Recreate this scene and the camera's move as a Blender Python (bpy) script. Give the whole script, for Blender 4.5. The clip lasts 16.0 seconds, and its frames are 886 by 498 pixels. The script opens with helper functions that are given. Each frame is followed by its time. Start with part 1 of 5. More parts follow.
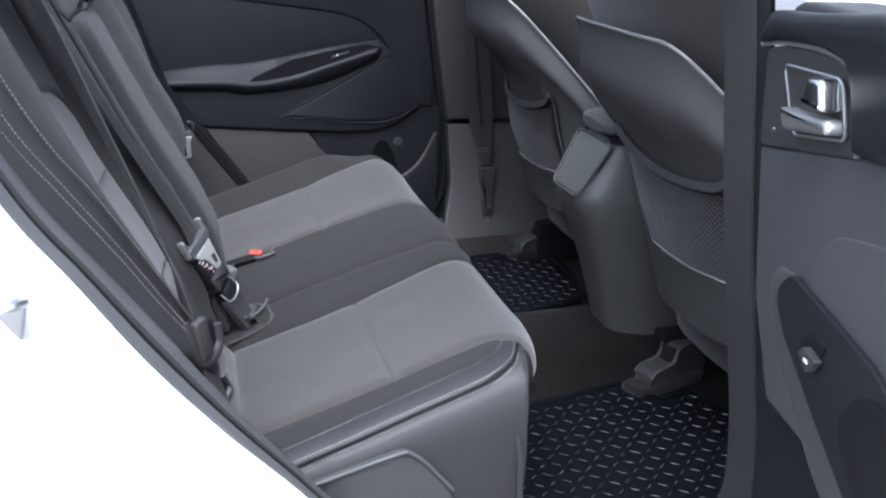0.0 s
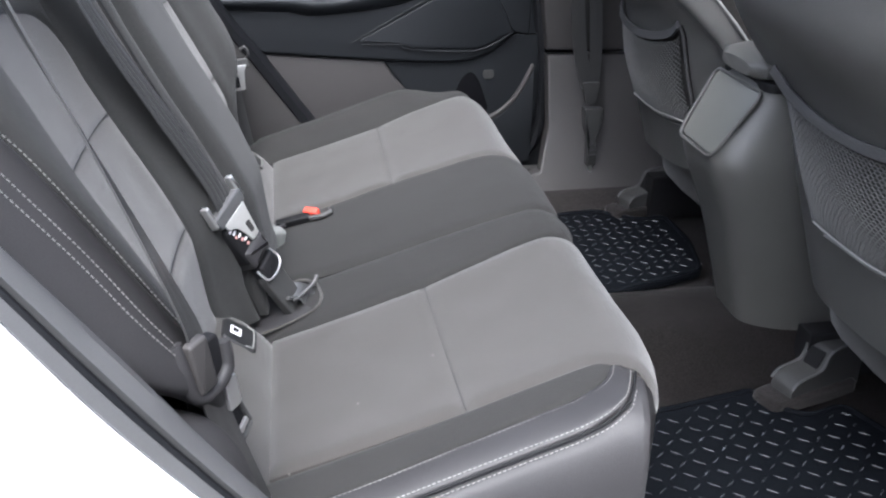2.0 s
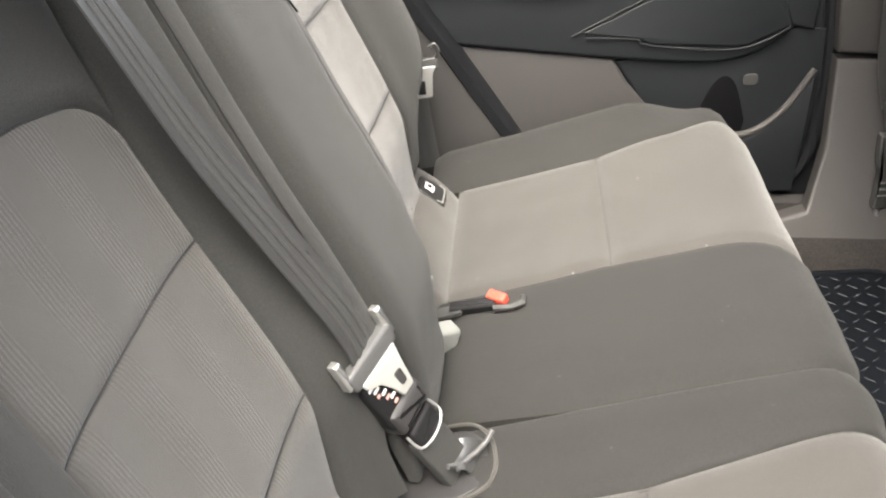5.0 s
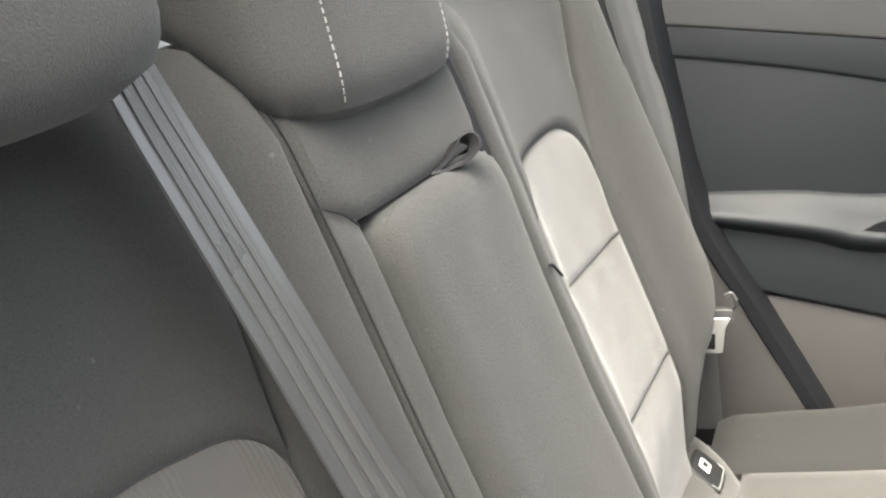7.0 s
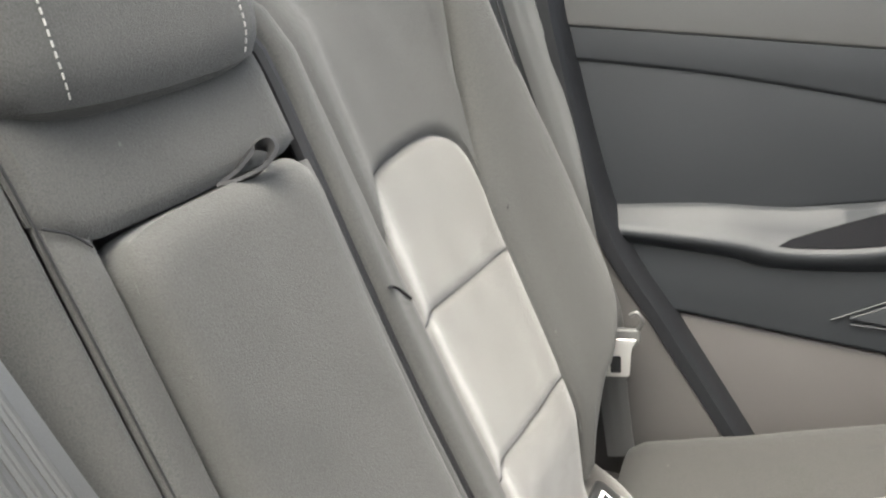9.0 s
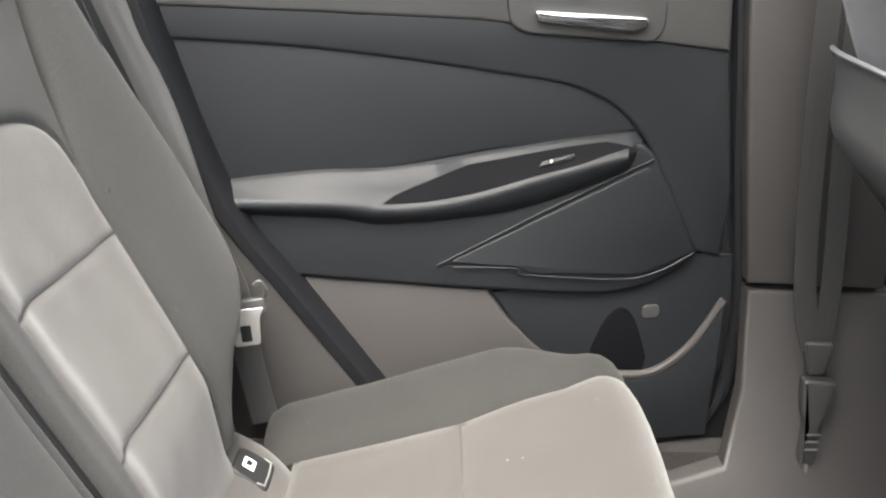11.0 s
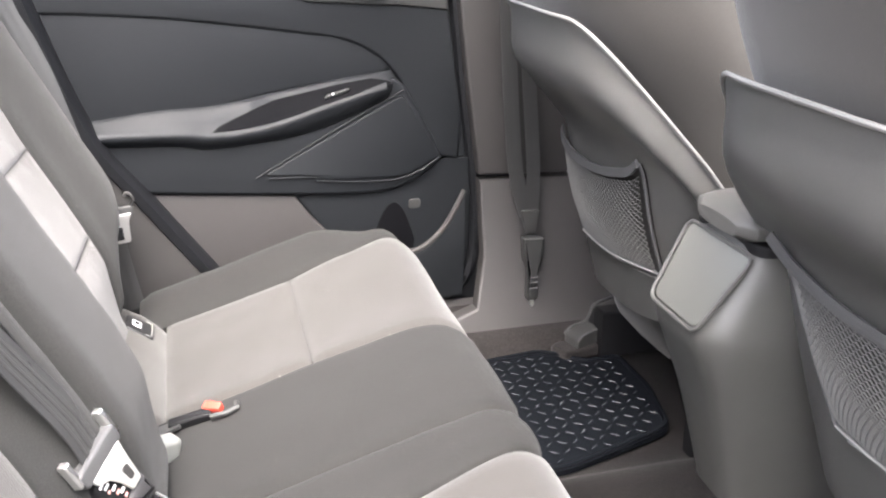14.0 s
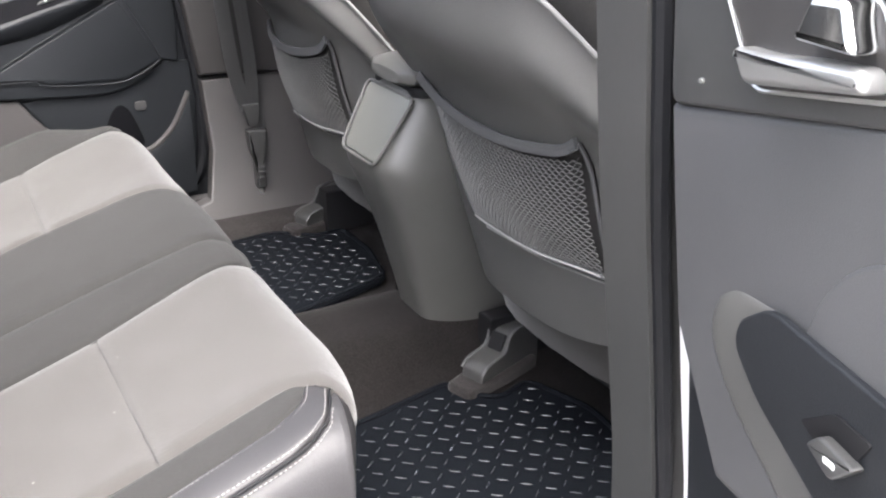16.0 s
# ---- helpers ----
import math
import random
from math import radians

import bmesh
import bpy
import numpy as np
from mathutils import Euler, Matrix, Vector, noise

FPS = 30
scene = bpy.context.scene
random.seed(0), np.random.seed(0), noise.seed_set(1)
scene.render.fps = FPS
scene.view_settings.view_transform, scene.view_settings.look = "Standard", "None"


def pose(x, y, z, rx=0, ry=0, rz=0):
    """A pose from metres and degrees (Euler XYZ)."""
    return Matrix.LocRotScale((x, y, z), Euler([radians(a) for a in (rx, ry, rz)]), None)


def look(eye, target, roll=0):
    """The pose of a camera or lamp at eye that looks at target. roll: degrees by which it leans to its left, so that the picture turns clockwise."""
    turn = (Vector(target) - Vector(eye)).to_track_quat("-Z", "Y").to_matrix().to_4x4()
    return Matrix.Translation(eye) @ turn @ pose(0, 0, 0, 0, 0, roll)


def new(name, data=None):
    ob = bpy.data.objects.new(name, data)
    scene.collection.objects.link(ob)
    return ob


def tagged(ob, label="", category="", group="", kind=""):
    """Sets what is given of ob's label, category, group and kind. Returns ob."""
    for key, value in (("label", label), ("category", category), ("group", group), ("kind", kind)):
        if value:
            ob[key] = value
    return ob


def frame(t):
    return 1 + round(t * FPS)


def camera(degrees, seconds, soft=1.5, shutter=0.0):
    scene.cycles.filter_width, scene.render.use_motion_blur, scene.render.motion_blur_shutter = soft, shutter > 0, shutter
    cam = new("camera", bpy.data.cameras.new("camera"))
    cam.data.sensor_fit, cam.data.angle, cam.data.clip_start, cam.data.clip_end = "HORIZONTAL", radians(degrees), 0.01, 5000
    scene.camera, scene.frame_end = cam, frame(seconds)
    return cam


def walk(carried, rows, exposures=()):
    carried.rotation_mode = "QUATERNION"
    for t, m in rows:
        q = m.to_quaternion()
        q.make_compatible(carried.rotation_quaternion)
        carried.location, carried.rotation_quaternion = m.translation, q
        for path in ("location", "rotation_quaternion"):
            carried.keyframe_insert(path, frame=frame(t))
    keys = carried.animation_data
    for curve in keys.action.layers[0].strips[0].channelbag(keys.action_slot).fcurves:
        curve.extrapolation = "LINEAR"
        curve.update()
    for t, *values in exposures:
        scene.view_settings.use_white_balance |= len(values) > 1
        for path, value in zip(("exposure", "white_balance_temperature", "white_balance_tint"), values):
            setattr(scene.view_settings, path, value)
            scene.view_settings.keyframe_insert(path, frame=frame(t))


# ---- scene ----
cam = camera(51.5, 16.0, soft=2.2)
PATH = [
    (0, (0.018, -1.579, 1.321), (0.513, 0.223, 0.611), 0.5),
    (0.5, (0.044, -1.524, 1.315), (0.534, 0.27, 0.581), 0.5),
    (1, (0.078, -1.453, 1.308), (0.523, 0.34, 0.543), 0.4),
    (1.5, (0.082, -1.381, 1.286), (0.45, 0.415, 0.488), 0.3),
    (2, (0.1, -1.25, 1.265), (0.393, 0.528, 0.398), 0.3),
    (2.5, (0.107, -1.164, 1.249), (0.375, 0.574, 0.298), 0.1),
    (3, (0.118, -1.083, 1.235), (0.374, 0.617, 0.212), 0.2),
    (3.2, (0.13, -1.04, 1.226), (0.374, 0.651, 0.187), 0.1),
    (5.3, (0.12, -0.739, 1.316), (-0.099, 0.954, 0.274), -1.5),
    (5.5, (0.11, -0.718, 1.323), (-0.163, 1.0, 0.335), -1.5),
    (6, (0.088, -0.655, 1.343), (-0.372, 1.086, 0.473), -1.6),
    (6.5, (0.095, -0.585, 1.348), (-0.539, 1.138, 0.555), -1.7),
    (7, (0.099, -0.543, 1.332), (-0.651, 1.16, 0.6), -1.6),
    (7.5, (0.1, -0.495, 1.329), (-0.718, 1.184, 0.612), -1.6),
    (8, (0.106, -0.46, 1.318), (-0.729, 1.214, 0.611), -1.5),
    (8.5, (0.139, -0.439, 1.314), (-0.676, 1.246, 0.608), -1.3),
    (9, (0.17, -0.424, 1.308), (-0.541, 1.302, 0.589), -0.8),
    (9.5, (0.216, -0.422, 1.299), (-0.348, 1.356, 0.578), -1.0),
    (10, (0.237, -0.395, 1.32), (-0.126, 1.408, 0.535), -0.2),
    (10.2, (0.253, -0.405, 1.316), (-0.044, 1.416, 0.545), -0.0),
    (12.3, (0.194, -0.592, 1.306), (0.524, 1.232, 0.556), 0.7),
    (12.5, (0.203, -0.633, 1.315), (0.548, 1.185, 0.558), 0.5),
    (13, (0.179, -0.725, 1.322), (0.613, 1.078, 0.575), 0.4),
    (13.5, (0.173, -0.841, 1.323), (0.629, 0.956, 0.575), 0.1),
    (14, (0.128, -0.949, 1.314), (0.617, 0.845, 0.579), 0.3),
    (14.5, (0.081, -1.041, 1.289), (0.596, 0.749, 0.56), 0.4),
    (15, (0.059, -1.145, 1.278), (0.651, 0.613, 0.53), 0.6),
    (15.5, (0.07, -1.213, 1.266), (0.804, 0.478, 0.491), 0.7),
    (15.8, (0.098, -1.227, 1.258), (0.954, 0.393, 0.458), 1.2),
    (16, (0.122, -1.237, 1.257), (1.045, 0.335, 0.436), 0.7),
]
EXPOSURES = [(0.0, 1.85, 5450, 10), (2.0, 2.35, 5800, 10), (3.2, 2.75, 6200, 14), (5.3, 3.05, 6900, 6), (8.0, 3.45, 6800, 4), (10.2, 3.25, 6700, 5), (12.3, 3.0, 6500, 11), (14.0, 3.4, 6450, 12), (16.0, 3.15, 6300, 11)]
walk(cam, [(t, look(eye, target, roll)) for t, eye, target, roll in PATH], EXPOSURES)

# ---- light: bright hazy daylight, coming in through the open door, the windows and an added roof opening ----
world = bpy.data.worlds.new("sky")
scene.world = world
world.use_nodes = True
wn = world.node_tree
sky = wn.nodes.new("ShaderNodeTexSky")
sky.sky_type, sky.sun_disc = "NISHITA", False
sky.sun_elevation, sky.sun_rotation = radians(64), radians(195)
sky.air_density, sky.dust_density, sky.ozone_density = 0.7, 7.0, 0.6
haze = wn.nodes.new("ShaderNodeHueSaturation")
haze.inputs["Saturation"].default_value = 0.5
wn.links.new(sky.outputs[0], haze.inputs["Color"])
wn.links.new(haze.outputs[0], wn.nodes["Background"].inputs[0])
wn.nodes["Background"].inputs[1].default_value = 0.15
sun_data = bpy.data.lights.new("sun", "SUN")
sun_data.energy, sun_data.angle, sun_data.color = 0.42, radians(40), (1.0, 0.95, 0.89)
sun = new("sun", sun_data)
sun.matrix_world = look((-0.11, -0.42, 0.90), (0, 0, 0))


# ---- materials ----
def mat(name, color, rough=0.6, metal=0.0, grain=0.0, grain_scale=900.0, mottle=0.15, mottle_scale=14.0, sheen=0.0, spec=0.5, ribs=None, weave=False, spots=0.0):
    """Procedural surface: a base colour with broad mottling, fine grain relief, and ribs or a weave where cloth needs them."""
    m = bpy.data.materials.new(name)
    m.use_nodes = True
    nt = m.node_tree
    b = nt.nodes["Principled BSDF"]
    L = nt.links.new
    co = nt.nodes.new("ShaderNodeTexCoord").outputs["Object"]
    n1 = nt.nodes.new("ShaderNodeTexNoise")
    n1.inputs["Scale"].default_value, n1.inputs["Detail"].default_value = mottle_scale, 5.0
    L(co, n1.inputs["Vector"])
    n2 = nt.nodes.new("ShaderNodeTexNoise")
    n2.inputs["Scale"].default_value, n2.inputs["Detail"].default_value = grain_scale, 2.0
    L(co, n2.inputs["Vector"])
    mix = nt.nodes.new("ShaderNodeMix")
    mix.data_type = "RGBA"
    mix.inputs[6].default_value = (*[c * (1 - mottle) for c in color], 1)
    mix.inputs[7].default_value = (*[min(1, c * (1 + mottle)) for c in color], 1)
    L(n1.outputs["Fac"], mix.inputs[0])
    out = mix.outputs[2]
    gm = nt.nodes.new("ShaderNodeMix")
    gm.data_type, gm.blend_type = "RGBA", "MULTIPLY"
    gm.inputs[0].default_value = min(1.0, grain * 1.2)
    gr = nt.nodes.new("ShaderNodeMapRange")
    gr.inputs["From Min"].default_value, gr.inputs["From Max"].default_value = 0.3, 0.7
    gr.inputs["To Min"].default_value, gr.inputs["To Max"].default_value = 0.55, 1.25
    L(n2.outputs["Fac"], gr.inputs["Value"])
    L(out, gm.inputs[6])
    L(gr.outputs[0], gm.inputs[7])
    out = gm.outputs[2]
    height = n2.outputs["Fac"]
    if ribs:
        sep = nt.nodes.new("ShaderNodeSeparateXYZ")
        L(co, sep.inputs[0])
        wv = nt.nodes.new("ShaderNodeMath")
        wv.operation = "MULTIPLY"
        wv.inputs[1].default_value = 2 * math.pi / ribs
        jit = nt.nodes.new("ShaderNodeMath")
        jit.operation = "MULTIPLY_ADD"
        jit.inputs[1].default_value = 0.0025
        n3 = nt.nodes.new("ShaderNodeTexNoise")
        n3.inputs["Scale"].default_value = 60
        L(co, n3.inputs["Vector"])
        L(n3.outputs["Fac"], jit.inputs[0])
        L(sep.outputs["Y"], jit.inputs[2])
        L(jit.outputs[0], wv.inputs[0])
        sn = nt.nodes.new("ShaderNodeMath")
        sn.operation = "SINE"
        L(wv.outputs[0], sn.inputs[0])
        # ribs come in groups with plain stretches between
        gw = nt.nodes.new("ShaderNodeMath")
        gw.operation = "MULTIPLY"
        gw.inputs[1].default_value = 2 * math.pi / (ribs * 17)
        L(sep.outputs["Y"], gw.inputs[0])
        gs = nt.nodes.new("ShaderNodeMath")
        gs.operation = "SINE"
        L(gw.outputs[0], gs.inputs[0])
        gr2 = nt.nodes.new("ShaderNodeMapRange")
        gr2.inputs["From Min"].default_value, gr2.inputs["From Max"].default_value = -0.2, 0.3
        L(gs.outputs[0], gr2.inputs["Value"])
        mm = nt.nodes.new("ShaderNodeMath")
        mm.operation = "MULTIPLY"
        L(sn.outputs[0], mm.inputs[0])
        L(gr2.outputs[0], mm.inputs[1])
        rc = nt.nodes.new("ShaderNodeMapRange")
        rc.inputs["From Min"].default_value, rc.inputs["From Max"].default_value = -1, 1
        rc.inputs["To Min"].default_value, rc.inputs["To Max"].default_value = 0.94, 1.05
        L(mm.outputs[0], rc.inputs["Value"])
        rm = nt.nodes.new("ShaderNodeMix")
        rm.data_type, rm.blend_type = "RGBA", "MULTIPLY"
        rm.inputs[0].default_value = 1
        L(out, rm.inputs[6])
        L(rc.outputs[0], rm.inputs[7])
        out = rm.outputs[2]
        add = nt.nodes.new("ShaderNodeMath")
        add.operation = "MULTIPLY_ADD"
        add.inputs[1].default_value = 0.3
        L(mm.outputs[0], add.inputs[0])
        L(n2.outputs["Fac"], add.inputs[2])
        height = add.outputs[0]
    if weave:
        wt = nt.nodes.new("ShaderNodeTexWave")
        wt.wave_type, wt.bands_direction = "BANDS", "DIAGONAL"
        wt.inputs["Scale"].default_value, wt.inputs["Distortion"].default_value = 160.0, 1.5
        L(co, wt.inputs["Vector"])
        add = nt.nodes.new("ShaderNodeMath")
        add.operation = "MULTIPLY_ADD"
        add.inputs[1].default_value = 0.5
        L(wt.outputs["Fac"], add.inputs[0])
        L(height, add.inputs[2])
        height = add.outputs[0]
    if spots:
        # lint and dust flecks
        vo = nt.nodes.new("ShaderNodeTexVoronoi")
        vo.inputs["Scale"].default_value = 26
        L(co, vo.inputs["Vector"])
        st = nt.nodes.new("ShaderNodeMapRange")
        st.inputs["From Min"].default_value, st.inputs["From Max"].default_value = 0.03, 0.05
        st.inputs["To Min"].default_value, st.inputs["To Max"].default_value = spots, 0.0
        L(vo.outputs["Distance"], st.inputs["Value"])
        sm = nt.nodes.new("ShaderNodeMix")
        sm.data_type = "RGBA"
        sm.inputs[7].default_value = (0.5, 0.48, 0.45, 1)
        L(st.outputs[0], sm.inputs[0])
        L(out, sm.inputs[6])
        out = sm.outputs[2]
    L(out, b.inputs["Base Color"])
    rr = nt.nodes.new("ShaderNodeMapRange")
    rr.inputs["To Min"].default_value, rr.inputs["To Max"].default_value = max(0.02, rough - 0.08), min(1, rough + 0.08)
    L(n1.outputs["Fac"], rr.inputs["Value"])
    L(rr.outputs[0], b.inputs["Roughness"])
    b.inputs["Metallic"].default_value = metal
    b.inputs["Specular IOR Level"].default_value = spec
    if sheen:
        b.inputs["Sheen Weight"].default_value = sheen
        b.inputs["Sheen Roughness"].default_value = 0.5
    if grain:
        bp = nt.nodes.new("ShaderNodeBump")
        bp.inputs["Strength"].default_value, bp.inputs["Distance"].default_value = min(1, grain * 1.6), 0.0007
        L(height, bp.inputs["Height"])
        L(bp.outputs[0], b.inputs["Normal"])
    return m


M_INSERT = mat("grey_seat_cloth", (0.049, 0.0458, 0.0422), 0.92, grain=0.32, grain_scale=1000, mottle=0.08, sheen=0.25, spec=0.2, spots=0.25)
M_RIBBED = mat("ribbed_seat_cloth", (0.056, 0.053, 0.0495), 0.92, grain=0.36, grain_scale=1300, mottle=0.07, sheen=0.25, spec=0.2, ribs=0.0042)
M_CLOTH = mat("charcoal_seat_cloth", (0.033, 0.033, 0.0318), 0.9, grain=0.5, grain_scale=900, mottle=0.14, sheen=0.08, spec=0.25, spots=0.05)
M_CENTRE = mat("dark_charcoal_cushion_cloth", (0.024, 0.0236, 0.0225), 0.92, grain=0.5, grain_scale=900, mottle=0.14, sheen=0.06, spec=0.2, spots=0.05)
M_LEATHER = mat("black_leatherette", (0.030, 0.029, 0.030), 0.5, grain=0.22, grain_scale=700, mottle=0.12, spec=0.35)
M_PLASTIC = mat("black_grained_plastic", (0.045, 0.045, 0.044), 0.5, grain=0.18, grain_scale=1100, mottle=0.1, spec=0.5)
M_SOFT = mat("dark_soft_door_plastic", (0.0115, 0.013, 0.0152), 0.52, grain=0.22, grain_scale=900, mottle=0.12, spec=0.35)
M_SHELL = mat("grey_seat_shell_plastic", (0.165, 0.163, 0.158), 0.42, grain=0.14, grain_scale=1000, mottle=0.12)
M_PILLAR = mat("grey_pillar_trim_plastic", (0.038, 0.0355, 0.0345), 0.55, grain=0.14, grain_scale=1000, mottle=0.12)
M_LIGHTTRIM = mat("taupe_door_trim_cloth", (0.042, 0.039, 0.038), 0.7, grain=0.2, grain_scale=1200, mottle=0.1)
M_SILVER = mat("satin_grey_console_paint", (0.15, 0.151, 0.139), 0.34, metal=0.2, grain=0.05, mottle=0.08)
M_CONSOLE = mat("dark_console_plastic", (0.085, 0.084, 0.079), 0.34, grain=0.1, grain_scale=1000, mottle=0.12)
M_CHROME = mat("chrome", (0.85, 0.85, 0.84), 0.16, metal=1.0, mottle=0.04)
M_STEEL = mat("steel", (0.60, 0.60, 0.585), 0.36, metal=0.85, grain=0.05, mottle=0.1)
# paler, less metallic copy of the steel, so the tongue looks brightly lit
M_PALESTEEL = mat("pale_lit_steel", (0.52, 0.52, 0.49), 0.42, metal=0.4, grain=0.05, mottle=0.2, mottle_scale=60)
M_ANCHOR = mat("dark_anchor_plastic", (0.018, 0.018, 0.0185), 0.5, grain=0.1, mottle=0.1, spec=0.4)
M_BELT = mat("belt_webbing", (0.046, 0.046, 0.046), 0.32, grain=0.2, grain_scale=900, mottle=0.08, spec=1.0)
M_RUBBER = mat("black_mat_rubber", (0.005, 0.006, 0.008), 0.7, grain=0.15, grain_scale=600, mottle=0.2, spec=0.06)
M_TREAD = mat("glinting_mat_tread", (0.05, 0.053, 0.058), 0.26, mottle=0.25, mottle_scale=40)
M_SEAL = mat("door_seal_rubber", (0.007, 0.0075, 0.009), 0.6, grain=0.1, mottle=0.15, spec=0.25)
M_CARPET = mat("dark_carpet", (0.024, 0.0215, 0.021), 0.97, grain=0.75, grain_scale=420, mottle=0.4, mottle_scale=14, sheen=0.12, spec=0.1)
M_PAINT = mat("white_car_paint", (0.74, 0.74, 0.74), 0.25, mottle=0.02, spec=0.6)
M_LINING = mat("light_grey_headliner", (0.68, 0.67, 0.65), 0.95, grain=0.3, mottle=0.05)
M_RED = mat("red_button_plastic", (0.62, 0.07, 0.045), 0.4, mottle=0.1)
M_GREYPL = mat("grey_buckle_plastic", (0.20, 0.205, 0.195), 0.5, grain=0.08, mottle=0.08)
M_BLACK = mat("black_plastic_and_gap_shade", (0.010, 0.010, 0.011), 0.6, mottle=0.1, spec=0.2)
M_RECESS = mat("black_switch_and_recess_shade", (0.004, 0.004, 0.005), 0.7, mottle=0.1, spec=0.08)
M_BAND = mat("satin_belt_band", (0.054, 0.054, 0.053), 0.3, grain=0.2, grain_scale=900, mottle=0.1)
M_THREAD = mat("pale_stitch_thread", (0.19, 0.187, 0.18), 0.8, mottle=0.1)
M_WHITE = mat("white_print", (0.8, 0.8, 0.8), 0.5, mottle=0.03)
M_NET = mat("elastic_net", (0.10, 0.099, 0.096), 0.8, grain=0.2, mottle=0.15)
M_ASPHALT = mat("grey_asphalt", (0.20, 0.195, 0.19), 0.9, grain=0.5, grain_scale=120, mottle=0.25, mottle_scale=2)
# also on the open door's panels, to put the daylight there into the colour
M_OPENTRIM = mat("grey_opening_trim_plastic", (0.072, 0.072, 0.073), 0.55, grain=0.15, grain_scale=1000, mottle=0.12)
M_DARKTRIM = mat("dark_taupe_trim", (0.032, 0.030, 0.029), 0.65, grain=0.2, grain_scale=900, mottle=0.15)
M_NETEDGE = mat("pale_net_binding", (0.2, 0.2, 0.195), 0.5, mottle=0.1)
M_PINK = mat("faded_pink_print", (0.55, 0.3, 0.27), 0.5, mottle=0.1)

# ---- mesh helpers ----


def thing(name, label, category, group="", kind="", at=(0, 0, 0)):
    ob = new(name)
    ob.location = at
    ob.empty_display_size = 0.05
    return tagged(ob, label, category, group, kind)


def finish(name, bm, material, smooth=True, doubles=False):
    if doubles:
        bmesh.ops.remove_doubles(bm, verts=bm.verts, dist=1e-5)
    bmesh.ops.recalc_face_normals(bm, faces=bm.faces)
    me = bpy.data.meshes.new(name)
    for f in bm.faces:
        f.smooth = smooth
    bm.to_mesh(me)
    bm.free()
    me.materials.append(material)
    if smooth:
        me.set_sharp_from_angle(angle=radians(38))
    return me


def part(name, bm, material, parent, label="", smooth=True):
    """One mesh object under a thing or a part."""
    ob = new(name, finish(name, bm, material, smooth))
    ob.parent = parent
    up = parent
    base = Vector((0, 0, 0))
    while up:
        base += up.location
        up = up.parent
    ob.location = -base
    return tagged(ob, label)


def single(name, bm, material, label, category, kind="", group="", smooth=True):
    return tagged(new(name, finish(name, bm, material, smooth)), label, category, group, kind)


def spline(pts, n=8, closed=False):
    """Catmull-Rom through the points."""
    P = [Vector(p) for p in pts]
    out = []
    m = len(P)
    for i in range(m if closed else m - 1):
        if closed:
            a, b, c, d = P[i - 1], P[i], P[(i + 1) % m], P[(i + 2) % m]
        else:
            a, b, c, d = P[max(i - 1, 0)], P[i], P[i + 1], P[min(i + 2, m - 1)]
        for k in range(n):
            t = k / n
            out.append(0.5 * ((2 * b) + (c - a) * t + (2 * a - 5 * b + 4 * c - d) * t * t + (3 * b - a - 3 * c + d) * t ** 3))
    if not closed:
        out.append(P[-1])
    return out


def rounded(pts, r=0.01, n=4):
    """A closed 2D outline with its corners rounded."""
    P = [Vector(p) for p in pts]
    out = []
    for i, p in enumerate(P):
        a, c = P[i - 1], P[(i + 1) % len(P)]
        ra = min(r, (a - p).length * 0.45, (c - p).length * 0.45)
        s, e = p + (a - p).normalized() * ra, p + (c - p).normalized() * ra
        for k in range(n + 1):
            t = k / n
            out.append((1 - t) ** 2 * s + 2 * t * (1 - t) * p + t * t * e)
    return out


def inset(P, d):
    """Moves a closed 2D outline inwards by d."""
    area = sum(P[i - 1].x * P[i].y - P[i].x * P[i - 1].y for i in range(len(P)))
    s = 1 if area > 0 else -1
    out = []
    for i, p in enumerate(P):
        a, c = P[i - 1], P[(i + 1) % len(P)]
        t1, t2 = (p - a).normalized(), (c - p).normalized()
        n1, n2 = Vector((-t1.y, t1.x)), Vector((-t2.y, t2.x))
        n = (n1 + n2)
        n = n.normalized() / max(0.5, n.normalized().dot(n1)) if n.length > 1e-6 else n1
        out.append(p + n * d * s)
    return out


def plate(bm, f, outline, depth, bevel=0.004, base=0.0, dome=0.0):
    """A solid slab with a bevelled rim; f(s, z, h) places it in space."""
    rings = [(outline, base)] + [(inset(outline, bevel * (1 - math.cos(radians(a)))) if a else outline, base + depth - bevel * (1 - math.sin(radians(a)))) for a in (0, 22, 45, 68, 90)]
    loops = [[bm.verts.new(f(p.x, p.y, h)) for p in ring] for ring, h in rings]
    for a, b in zip(loops, loops[1:]):
        for i in range(len(a)):
            bm.faces.new((a[i - 1], a[i], b[i], b[i - 1]))
    if dome:
        c = sum(rings[-1][0], Vector((0, 0))) / len(outline)
        last = loops[-1]
        for k, fr in enumerate((0.7, 0.35)):
            ring = [bm.verts.new(f(*(c + (p - c) * fr), base + depth + dome * (1 - fr * fr))) for p in rings[-1][0]]
            for i in range(len(ring)):
                bm.faces.new((last[i - 1], last[i], ring[i], ring[i - 1]))
            last = ring
        bm.faces.new(last)
    else:
        bm.faces.new(loops[-1])
    bm.faces.new(list(reversed(loops[0])))
    return bm


